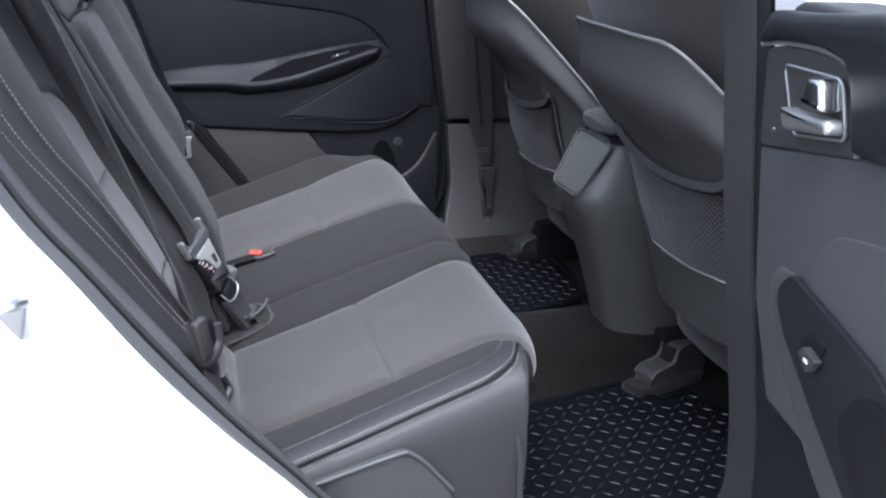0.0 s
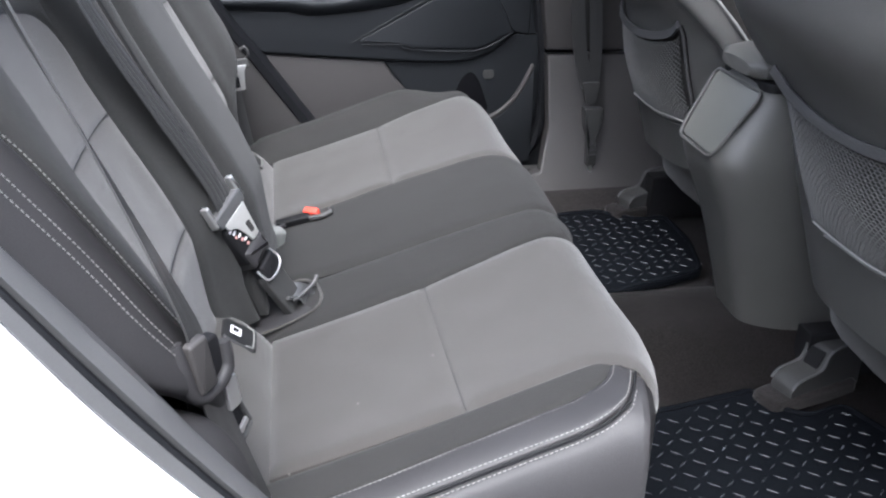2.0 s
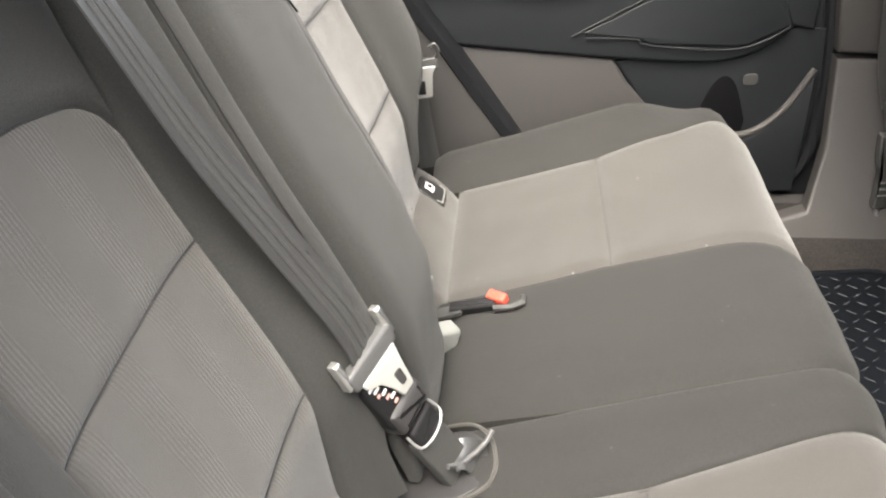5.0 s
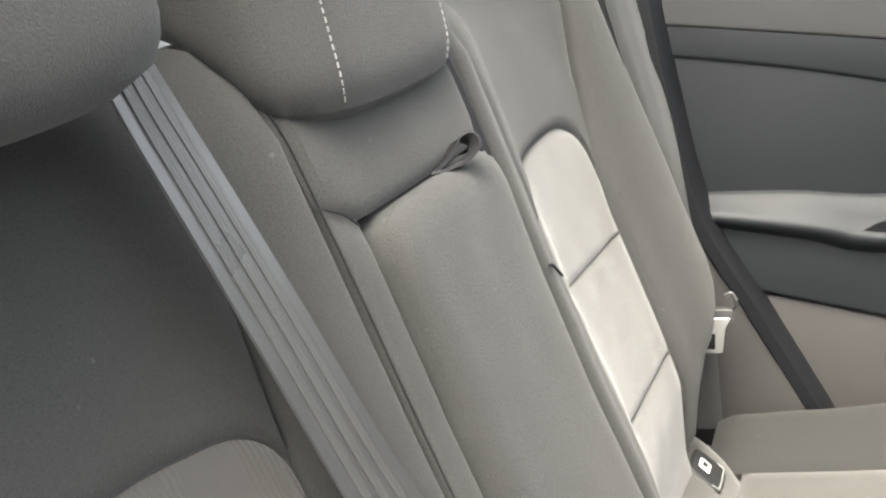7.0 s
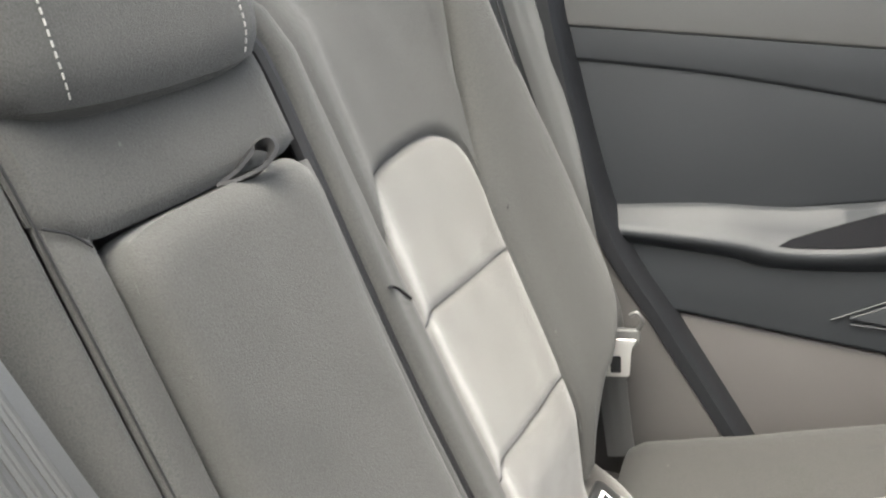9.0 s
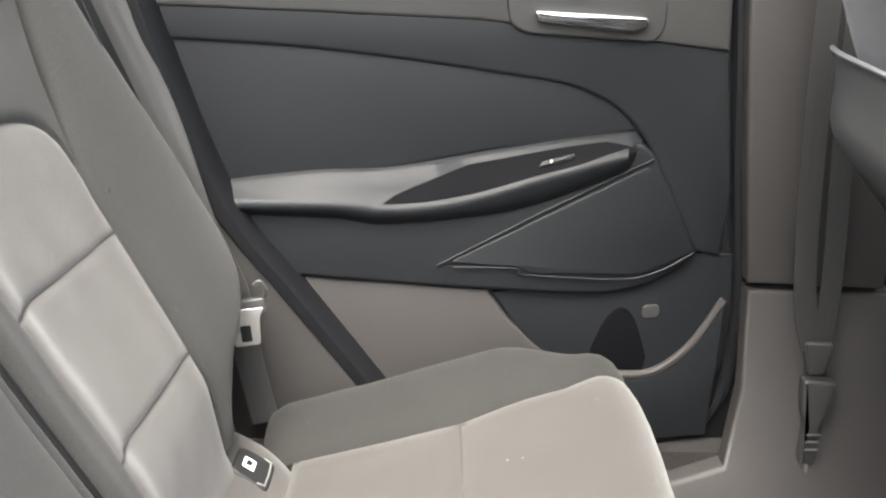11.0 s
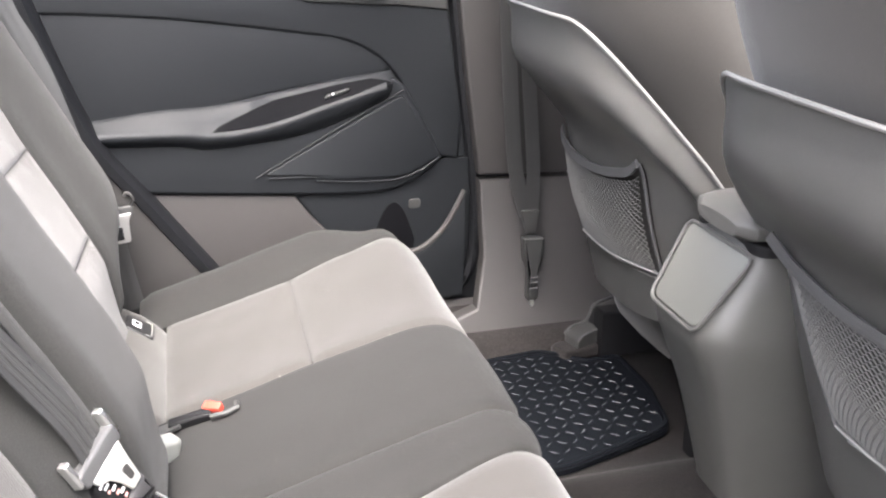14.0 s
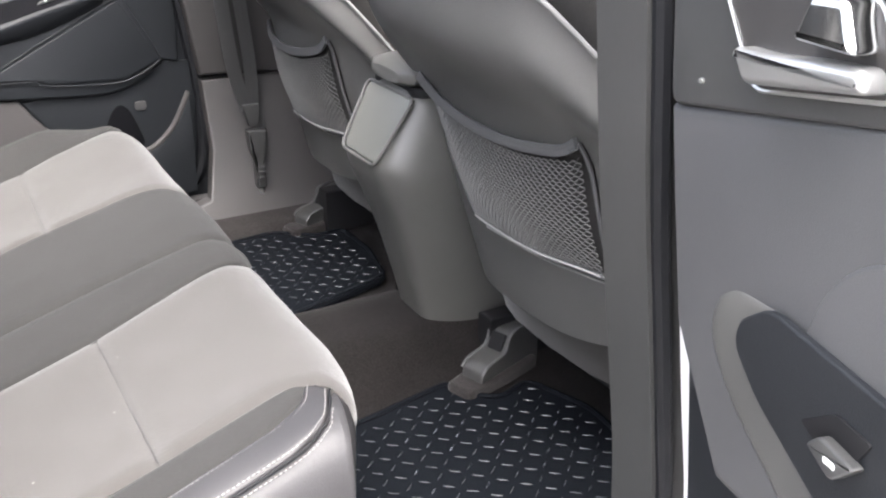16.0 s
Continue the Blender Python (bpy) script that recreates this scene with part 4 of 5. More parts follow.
        plate(bm, xy(0.42), V2([(x0 + 0.14, yc + sy - 0.02), (x0 + 0.6, yc + sy - 0.02), (x0 + 0.6, yc + sy + 0.02), (x0 + 0.14, yc + sy + 0.02)]), 0.10, 0.005)
        part("rail", bm, M_BLACK, seat)
    # elastic net pocket

    def N_(a, b):
        q = (qi0 + (qi1 - qi0) * b) * (1 - a) + (qo0 + (qo1 - qo0) * b) * a
        lo = lo0 + (lo1 - lo0) * a
        top = top0 + (top1 - top0) * a - 0.05 * math.sin(math.pi * a) + 0.04 * max(0.0, abs(a - 0.5) - 0.43) / 0.07
        t = lo + (top - lo) * b
        p = S_f(q, t)
        return p + Vector((-0.008 - 0.014 * math.sin(math.pi * min(1, b * 1.05 + 0.1)) * math.sin(math.pi * a) ** 0.6, 0, 0))
    # dark sheet added over the grey shell as pocket shade, so the threads show
    bm = bmesh.new()
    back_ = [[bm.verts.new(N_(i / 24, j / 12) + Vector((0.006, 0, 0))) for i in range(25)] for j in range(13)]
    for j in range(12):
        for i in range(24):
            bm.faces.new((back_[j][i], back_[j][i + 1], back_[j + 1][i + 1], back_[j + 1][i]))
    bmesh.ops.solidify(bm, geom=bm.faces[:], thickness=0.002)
    pocket = part("net_pocket", bm, M_DARKTRIM, seat, "net pocket with a dark sheet for the shade behind its net")
    bm = bmesh.new()
    R, C = 32, 60
    for r in range(R):
        pts = []
        for c in range(C + 1):
            b = (r + (0.5 if (c + r) % 2 else -0.12)) / R
            pts.append(N_(0.03 + 0.94 * c / C, 0.03 + 0.90 * b))
        tube(bm, pts, 0.0011, 4, cap=False)
    part("net", bm, M_NET, pocket, "grey elastic netting")
    bm = bmesh.new()
    loop = [N_(a / 20, 0) for a in range(21)] + [N_(1, b / 10) for b in range(1, 11)]
    tube(bm, [N_(0, b / 10) for b in range(10, 0, -1)] + loop, 0.0028, 8)
    part("binding", bm, M_OPENTRIM, pocket)
    part("lower_line", tube(bmesh.new(), [N_(0.04 + 0.92 * a / 20, 0.0) + Vector((-0.005, 0, 0.002)) for a in range(21)], 0.0018, 6), M_NETEDGE, pocket, "pale lower binding")
    part("crease", tube(bmesh.new(), [N_(0.02 + 0.96 * a / 20, -0.10) + Vector((0.006, 0, 0)) for a in range(21)], 0.0022, 6), M_SHELL, shell)
    bm = bmesh.new()
    hem = [N_(a / 20, 1.0) + Vector((-0.003, 0, 0)) for a in range(21)]
    ribbon(bm, hem, (0.1, 0, 1), 0.014, 0.004)
    part("hem", bm, M_OPENTRIM, pocket)
    return seat


front_seat("passenger_seat", -0.287, 0.735, "charcoal front passenger seat with a grey plastic back and net pocket", 0.304, ((0.215, 0.255), (-0.72, 0.255)), ((0.61, 0.575), (-0.60, 0.575)))
front_seat("driver_seat", 0.40, 0.735, "charcoal driver's seat with a grey plastic back and net pocket", 0.275, ((-0.70, 0.21), (0.24, 0.21)), ((-0.58, 0.54), (0.67, 0.51)))

# ---- centre console between the front seats ----
console = thing("centre_console", "dark grey plastic centre console with a silver-grey rear panel", "console", at=(0.85, 0.02, 0.5))
CON = [(0.44, 0.805, 0.075, 0.085), (0.50, 0.798, 0.078, 0.088), (0.58, 0.778, 0.088, 0.095), (0.66, 0.755, 0.098, 0.10), (0.73, 0.728, 0.105, 0.103), (0.775, 0.711, 0.106, 0.102), (0.80, 0.712, 0.104, 0.10), (0.84, 0.735, 0.10, 0.095), (0.88, 0.757, 0.096, 0.09), (0.905, 0.772, 0.09, 0.085)]
bm = bmesh.new()
rings = []
QS = (-1.0, -0.97, -0.93, -0.88, -0.82, -0.75, -0.67, -0.58, -0.45, -0.25, 0, 0.25, 0.45, 0.58, 0.67, 0.75, 0.82, 0.88, 0.93, 0.97, 1.0)
for z, x, w, _w in [tuple(p) for p in spline([Vector(c) for c in CON], 4)]:
    ring = [bm.verts.new((x + 0.34, 0.02 - w, z))] + [bm.verts.new((x + 0.12 * abs(q) ** 6 - 0.003, 0.02 + w * q, z)) for q in QS] + [bm.verts.new((x + 0.34, 0.02 + w, z))]
    rings.append(ring)
for a, b in zip(rings, rings[1:]):
    for i in range(len(a)):
        bm.faces.new((a[i - 1], a[i], b[i], b[i - 1]))
bm.faces.new(rings[0])
bm.faces.new(rings[-1])
part("body", bm, M_CONSOLE, console)


def con_face(s, t, h):
    """On the sloping rear face: s across, t up the slope."""
    a, b = Vector((0.7085, 0.02, 0.793)), Vector((0.766, 0.02, 0.893))
    d = (b - a)
    n = Vector((-d.z, 0, d.x)).normalized()
    return a + d.normalized() * t + Vector((0, s, 0)) + n * h


bm = bmesh.new()
plate(bm, con_face, rounded([(-0.052, 0.002), (0.060, 0.002), (0.074, 0.115), (-0.072, 0.115)], 0.016, 6), 0.005, 0.003)
panel = part("rear_panel", bm, M_SILVER, console, "silver-grey sloping rear panel")
rim = [con_face(p.x, p.y, 0.005) for p in rounded([(-0.056, -0.002), (0.064, -0.002), (0.078, 0.116), (-0.076, 0.116)], 0.018, 6)]
part("frame", tube(bmesh.new(), rim + [rim[0]], 0.003, 8), M_CONSOLE, panel)
# padded lid
lid = thing("console_lid", "grey padded armrest lid on the console", "armrest")
bm = bmesh.new()
rings = []
for k in range(9):
    t = k / 8
    x = 0.752 + 0.32 * t ** 1.5
    q = math.sqrt(max(0.0, 1 - (1 - min(1, t * 3.2 + 0.06)) ** 2))
    ring = []
    for i in range(28):
        a = 2 * math.pi * i / 28
        c, s = math.cos(a), math.sin(a)
        ring.append(bm.verts.new((x, 0.02 + (0.030 + 0.050 * q) * math.copysign(abs(c) ** 0.75, c), 0.922 + 0.012 * t + (0.006 + 0.012 * q) * math.copysign(abs(s) ** 0.7, s))))
    rings.append(ring)
for a, b in zip(rings, rings[1:]):
    for i in range(28):
        bm.faces.new((a[i - 1], a[i], b[i], b[i - 1]))
bm.faces.new(rings[0])
bm.faces.new(rings[-1])
part("pad", bm, M_CONSOLE, lid)
bm = bmesh.new()
plate(bm, xy(0.896), rounded([(0.768, -0.06), (1.1, -0.06), (1.1, 0.10), (0.768, 0.10)], 0.02), 0.014, 0.004)
part("hinge_gap", bm, M_BLACK, lid)


# ---- seat rail end covers ----
def rail_cover(x, y, sgn):
    c = thing("rail_cover", "black plastic seat rail end cover on the carpet", "rail cover", "seat rail covers", at=(x, y, 0.42))
    M = Matrix.Translation((x, y, 0.42)) @ Matrix.Rotation(radians(18), 4, "Z") @ Matrix.Diagonal((1, sgn, 1, 1))
    bm = bmesh.new()
    plate(bm, lambda s, z, h: M @ Vector((s, h - 0.022, z)), rounded([(-0.012, 0.0), (-0.008, 0.040), (0.006, 0.050), (0.05, 0.056), (0.068, 0.086), (0.14, 0.09), (0.14, 0.0)], 0.010), 0.046, 0.008)
    part("cover", bm, M_PLASTIC, c)
    bm = bmesh.new()
    plate(bm, lambda s, t, h: M @ Vector((s, t, 0.004 + h)), rounded([(-0.045, -0.026), (0.06, -0.034), (0.13, -0.034), (0.13, 0.034), (0.06, 0.034), (-0.045, 0.026)], 0.014), 0.020, 0.008)
    part("flange", bm, M_CARPET, c)
    bm = bmesh.new()
    plate(bm, lambda s, t, h: M @ Vector((0.052 + s * 0.5 - h * 0.9, t, 0.060 + s + h * 0.3)), rounded([(-0.006, -0.014), (0.022, -0.014), (0.022, 0.014), (-0.006, 0.014)], 0.004), 0.004, 0.001)
    part("slot", bm, M_BLACK, c)
    # paler tubes along the edges stand for the thin highlight on the cover
    for sy in (-0.022, 0.022):
        part("rim", tube(bmesh.new(), [M @ Vector(p) for p in spline([(-0.008, sy, 0.038), (0.006, sy, 0.050), (0.05, sy, 0.057), (0.068, sy, 0.087), (0.13, sy, 0.091)], 5)], 0.0026, 6), M_OPENTRIM, c)


rail_cover(0.825, -0.150, 1)
rail_cover(0.83, 0.60, 1)

# ---- far rear door, closed ----
door = thing("rear_door", "dark grey rear door trim with armrest, speaker panel and bottle pocket", "car door")


def DF(s, z, h):
    """On the far door: s along the car, z up, h towards the cabin; the panel leans out a little at the top."""
    return Vector((s, 0.690 + 0.137 * s + 0.05 * max(0, z - 1.05) - h, z))


bm = bmesh.new()
plate(bm, DF, rounded([(0.60, 1.20), (0.632, 0.96), (0.656, 0.763), (0.662, 0.62), (0.650, 0.555), (0.62, 0.515), (0.56, 0.495), (0.22, 0.53), (0.12, 0.655), (-0.05, 0.93), (-0.13, 1.15), (-0.16, 1.25), (0.58, 1.22)], 0.03), 0.018, 0.008, base=-0.03)
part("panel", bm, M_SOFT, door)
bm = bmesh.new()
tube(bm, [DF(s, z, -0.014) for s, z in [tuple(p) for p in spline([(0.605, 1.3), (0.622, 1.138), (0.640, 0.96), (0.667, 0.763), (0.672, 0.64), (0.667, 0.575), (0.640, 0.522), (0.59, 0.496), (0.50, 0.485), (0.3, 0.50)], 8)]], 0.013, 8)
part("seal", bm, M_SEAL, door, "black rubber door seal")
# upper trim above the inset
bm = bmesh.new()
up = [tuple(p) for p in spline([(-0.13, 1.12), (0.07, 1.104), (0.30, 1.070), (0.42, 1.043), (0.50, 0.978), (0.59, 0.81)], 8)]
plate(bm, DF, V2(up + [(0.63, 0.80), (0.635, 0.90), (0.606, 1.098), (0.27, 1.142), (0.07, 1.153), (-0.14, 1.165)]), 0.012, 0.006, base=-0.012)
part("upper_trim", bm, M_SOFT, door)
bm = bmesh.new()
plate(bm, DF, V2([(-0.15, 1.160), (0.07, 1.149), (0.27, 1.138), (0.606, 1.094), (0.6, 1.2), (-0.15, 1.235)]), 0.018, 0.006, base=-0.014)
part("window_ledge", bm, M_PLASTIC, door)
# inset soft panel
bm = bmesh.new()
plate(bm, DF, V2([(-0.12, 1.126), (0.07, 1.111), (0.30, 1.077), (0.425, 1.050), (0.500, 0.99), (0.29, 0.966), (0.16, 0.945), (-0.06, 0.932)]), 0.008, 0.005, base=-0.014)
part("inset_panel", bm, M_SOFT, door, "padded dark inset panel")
# armrest: one moulded form, a shelf at the rear that turns into a rising grip
A_TOP = [(-0.10, 0.930), (0.06, 0.944), (0.158, 0.945), (0.29, 0.963), (0.40, 0.978), (0.50, 0.985)]
A_LIP = [(-0.10, 0.917), (0.06, 0.910), (0.118, 0.905), (0.14, 0.900), (0.20, 0.900), (0.27, 0.910), (0.36, 0.934), (0.50, 0.970)]
A_BOT = [(-0.10, 0.893), (0.06, 0.881), (0.10, 0.877), (0.14, 0.868), (0.27, 0.874), (0.36, 0.890), (0.50, 0.940)]


def arm_ring(s):
    (zt,), (zl,), (zb,) = interp(A_TOP, s), interp(A_LIP, s), interp(A_BOT, s)
    e = min(1.0, (0.505 - s) / 0.03)
    return [DF(s, z, h * e - 0.012 * (1 - e)) for z, h in ((zt + 0.006, -0.013), (zt + 0.002, -0.004), (zt - 0.002, 0.002), (zt * 0.5 + zl * 0.5, 0.010), (zl + 0.006, 0.020), (zl + 0.002, 0.024), (zl - 0.002, 0.0255), (zl - 0.007, 0.025),
                                                           (zl * 0.5 + zb * 0.5, 0.019), (zb + 0.006, 0.010), (zb, 0.0), (zb - 0.004, -0.014))]


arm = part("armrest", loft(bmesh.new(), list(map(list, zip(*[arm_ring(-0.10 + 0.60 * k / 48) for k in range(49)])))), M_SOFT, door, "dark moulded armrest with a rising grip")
# black sheet laid on the armrest slope; no hollow is cut
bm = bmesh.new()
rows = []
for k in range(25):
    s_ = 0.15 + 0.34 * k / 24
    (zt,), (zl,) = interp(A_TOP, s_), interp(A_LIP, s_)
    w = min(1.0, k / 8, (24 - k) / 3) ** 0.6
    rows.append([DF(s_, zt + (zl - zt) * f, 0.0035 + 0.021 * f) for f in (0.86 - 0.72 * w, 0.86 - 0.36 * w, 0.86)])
part("switch_recess", loft(bm, rows), M_RECESS, arm, "black sheet for the switch recess")
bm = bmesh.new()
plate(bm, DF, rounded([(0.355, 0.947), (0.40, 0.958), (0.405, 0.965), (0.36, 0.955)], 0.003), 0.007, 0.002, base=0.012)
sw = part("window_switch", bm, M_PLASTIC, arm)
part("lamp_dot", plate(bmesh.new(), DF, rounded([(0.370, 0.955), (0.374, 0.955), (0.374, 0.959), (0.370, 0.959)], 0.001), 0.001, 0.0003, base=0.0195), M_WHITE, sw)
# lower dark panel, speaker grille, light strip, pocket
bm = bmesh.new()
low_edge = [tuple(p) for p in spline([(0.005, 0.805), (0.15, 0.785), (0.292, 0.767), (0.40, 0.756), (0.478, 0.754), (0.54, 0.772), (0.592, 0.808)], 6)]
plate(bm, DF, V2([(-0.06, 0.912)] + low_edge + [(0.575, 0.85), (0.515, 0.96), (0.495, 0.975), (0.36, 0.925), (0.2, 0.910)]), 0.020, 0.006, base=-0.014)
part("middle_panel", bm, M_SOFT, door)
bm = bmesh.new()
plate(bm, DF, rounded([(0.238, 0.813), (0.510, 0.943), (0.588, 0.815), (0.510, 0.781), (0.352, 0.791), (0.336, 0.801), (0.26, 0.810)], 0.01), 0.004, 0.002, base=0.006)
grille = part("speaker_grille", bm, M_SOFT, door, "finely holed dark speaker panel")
part("ridge", tube(bmesh.new(), [DF(*p, 0.0085) for p in [(0.222, 0.809), (0.36, 0.879), (0.514, 0.952)]], 0.0013, 6), M_SOFT, grille)
part("lower_ridge", tube(bmesh.new(), [DF(*p, 0.010) for p in [tuple(q) for q in spline([(0.245, 0.806), (0.33, 0.800), (0.345, 0.79), (0.48, 0.776), (0.54, 0.787), (0.585, 0.812)], 5)]], 0.0013, 6), M_SOFT, grille)
bm = bmesh.new()
strip_top = [(0.0, 0.80), (0.15, 0.781), (0.292, 0.763)]
plate(bm, DF, V2(strip_top + [(0.32, 0.72), (0.36, 0.675), (0.42, 0.62), (0.3, 0.54), (0.13, 0.56), (0.06, 0.70)]), 0.010, 0.004, base=-0.012)
part("light_strip", bm, M_LIGHTTRIM, door, "taupe lower trim strip")
bm = bmesh.new()
plate(bm, DF, V2([(0.30, 0.758), (0.478, 0.77), (0.60, 0.805), (0.652, 0.80), (0.66, 0.70), (0.655, 0.61), (0.42, 0.60), (0.36, 0.67)]), 0.006, 0.002, base=-0.012)
part("pocket_back", bm, M_SOFT, door)
# flat black plate in place of the shaded bottle hollow
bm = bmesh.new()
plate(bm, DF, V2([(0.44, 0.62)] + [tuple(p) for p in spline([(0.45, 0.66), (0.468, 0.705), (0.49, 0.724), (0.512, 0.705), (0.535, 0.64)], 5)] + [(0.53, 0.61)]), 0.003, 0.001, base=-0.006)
part("bottle_recess_shade", bm, M_RECESS, door)
part("reflector", plate(bmesh.new(), DF, rounded([(0.523, 0.706), (0.548, 0.706), (0.548, 0.726), (0.523, 0.726)], 0.008), 0.003, 0.001, base=-0.006), M_PLASTIC, door)
bm = bmesh.new()
lipc = [tuple(p) for p in spline([(0.38, 0.655), (0.45, 0.630), (0.50, 0.618), (0.55, 0.622), (0.60, 0.662), (0.642, 0.733)], 6)]
loft(bm, [[DF(x, z, h) for x, z in lipc] for h in (-0.012, 0.002)] + [[DF(x, z - 0.005, 0.007) for x, z in lipc], [DF(x, z - 0.014, 0.009) for x, z in lipc], [DF(x, 0.5 + (z - 0.5) * 0.4, 0.010) for x, z in lipc], [DF(x, 0.5, 0.004) for x, z in lipc]])
pocket = part("pocket_front", bm, M_SOFT, door, "dark map pocket front")
part("pocket_lip", tube(bmesh.new(), [DF(*p, 0.005) for p in lipc], 0.006, 8), M_LIGHTTRIM, pocket)
bm = bmesh.new()
plate(bm, DF, rounded([(0.30, 1.205), (0.31, 1.135), (0.33, 1.122), (0.50, 1.108), (0.515, 1.125), (0.515, 1.195)], 0.012), 0.012, 0.004, base=-0.004)
bez = part("handle_bezel", bm, M_PLASTIC, door)
bm = bmesh.new()
plate(bm, DF, rounded([(0.34, 1.152), (0.345, 1.138), (0.47, 1.122), (0.49, 1.13), (0.488, 1.143)], 0.006), 0.014, 0.005, base=0.008)
part("handle", bm, M_CHROME, bez, "bright chrome pull handle")

# far rear pillar trim: dark diagonal door edge and taupe side trim by the belt
side = thing("side_trim", "taupe-grey side trim beside the rear seat", "side trim", kind="structure")
bm = bmesh.new()
loft(bm, [spline([(x + dx, y + dy, z) for x, y, z in [(-0.16, 0.66, 1.3), (-0.127, 0.645, 1.15), (-0.057, 0.65, 0.927), (0.03, 0.66, 0.79), (0.119, 0.673, 0.655), (0.2, 0.68, 0.53)]], 8) for dx, dy in [(-0.02, 0), (-0.012, -0.012), (0.006, -0.012), (0.014, 0.0), (0.014, 0.05), (-0.02, 0.05)]], closed=True)
part("door_edge_seal", bm, M_SEAL, side, "black rubber door edge seal")
bm = bmesh.new()
plate(bm, lambda s, z, h: Vector((s, 0.665 + 0.1 * s - h, z)), V2([(0.19, 0.53), (0.105, 0.655), (0.015, 0.79), (-0.062, 0.91), (-0.40, 0.91), (-0.40, 0.5), (0.1, 0.5)]), 0.012, 0.004)
part("lower_panel", bm, M_DARKTRIM, side)
bm = bmesh.new()
plate(bm, lambda s, z, h: Vector((s, 0.665 + 0.1 * s - h, z)), V2([(-0.066, 0.915), (-0.142, 1.15), (-0.175, 1.3), (-0.40, 1.3), (-0.40, 0.915)]), 0.014, 0.004)
part("upper_panel", bm, M_SOFT, side, "dark upper side trim")

# far pillar and sill
fp = thing("far_pillar", "grey plastic pillar trim between the far doors", "pillar", kind="structure")
bm = bmesh.new()
plate(bm, lambda s, z, h: Vector((s, 0.775 + 0.03 * max(0, z - 0.8) - h, z)), V2([(0.60, 1.5), (0.62, 1.138), (0.64, 0.96), (0.665, 0.772), (0.86, 0.765), (0.86, 1.5)]), 0.03, 0.006)
part("upper_trim", bm, M_PILLAR, fp)
bm = bmesh.new()
plate(bm, lambda s, z, h: Vector((s, 0.78 - h - 0.06 * max(0, 0.62 - z) / 0.1, z)), V2([(0.50, 0.49), (0.57, 0.485), (0.645, 0.505), (0.675, 0.60), (0.667, 0.76), (0.95, 0.755), (0.95, 0.44), (0.50, 0.44)]), 0.03, 0.006)
part("lower_trim", bm, M_PILLAR, fp, "grey lower pillar trim, scuffed")
bm = bmesh.new()
loft(bm, [[Vector((x, y, z)) for x in (0.3, 0.5, 0.7, 0.9, 1.2)] for y, z in ((0.60, 0.40), (0.615, 0.445), (0.64, 0.465), (0.72, 0.47), (0.74, 0.49), (0.80, 0.48), (0.80, 0.40))], closed=True)
part("sill_trim", bm, M_CARPET, fp)

# driver's belt hanging by the pillar, with its lower stalk
belt = thing("front_belt", "black seat belt hanging beside the pillar to a plastic sleeve", "seat belt", "seat belts")
for dx, dy, w in ((-0.012, 0.0, 0.032), (0.030, 0.012, 0.030)):
    bm = bmesh.new()
    ribbon(bm, spline([(0.70 + dx, 0.70 + dy, 1.35), (0.715 + dx, 0.70 + dy, 1.05), (0.735 + dx, 0.695 + dy, 0.80), (0.752 + dx * 0.3, 0.69 + dy * 0.4, 0.70)], 8), (1, 0.15, 0), w)
    part("webbing", bm, M_BELT, belt)
bm = bmesh.new()
plate(bm, lambda s, z, h: Vector((s, 0.686 - h, z)), rounded([(0.733, 0.712), (0.772, 0.712), (0.765, 0.665), (0.745, 0.662)], 0.005), 0.008, 0.002)
part("loop", bm, M_PLASTIC, belt)
bm = bmesh.new()
plate(bm, lambda s, z, h: Vector((s, 0.692 - h, z)), rounded([(0.738, 0.655), (0.785, 0.652), (0.782, 0.61), (0.772, 0.58), (0.776, 0.515), (0.752, 0.515), (0.752, 0.58), (0.742, 0.61)], 0.006), 0.018, 0.005)
sl = part("sleeve", bm, M_PLASTIC, belt, "black ribbed plastic belt sleeve")
for z in (0.568, 0.556, 0.543):
    part("rib", tube(bmesh.new(), [(0.754, 0.672, z), (0.774, 0.672, z)], 0.0022, 6), M_OPENTRIM, sl)
part("rod", tube(bmesh.new(), [(0.764, 0.683, 0.52), (0.768, 0.683, 0.462)], 0.005, 8), M_STEEL, belt)
part("foot", plate(bmesh.new(), xy(0.458), rounded([(0.745, 0.66), (0.815, 0.665), (0.815, 0.70), (0.745, 0.70)], 0.006), 0.008, 0.003), M_STEEL, belt, "steel anchor foot")

# ---- rear belts ----
b2 = thing("middle_belt", "black middle seat belt latched in its buckle", "seat belt", "seat belts")
bm = bmesh.new()
path = spline([(-0.32, -0.24, 1.29), (-0.25, -0.225, 1.292), (-0.212, -0.216, 1.272), (-0.188, -0.209, 1.226), (-0.146, -0.194, 1.13), (-0.102, -0.177, 1.025), (-0.057, -0.153, 0.928), (-0.017, -0.134, 0.845), (-0.002, -0.129, 0.806)], 10)
n = len(path)
ribbon(bm, path, [Vector((-0.55 + 0.75 * i / n, 1, 0.1 + 0.35 * i / n)) for i in range(n)], 0.047)
part("webbing", bm, M_BELT, b2)
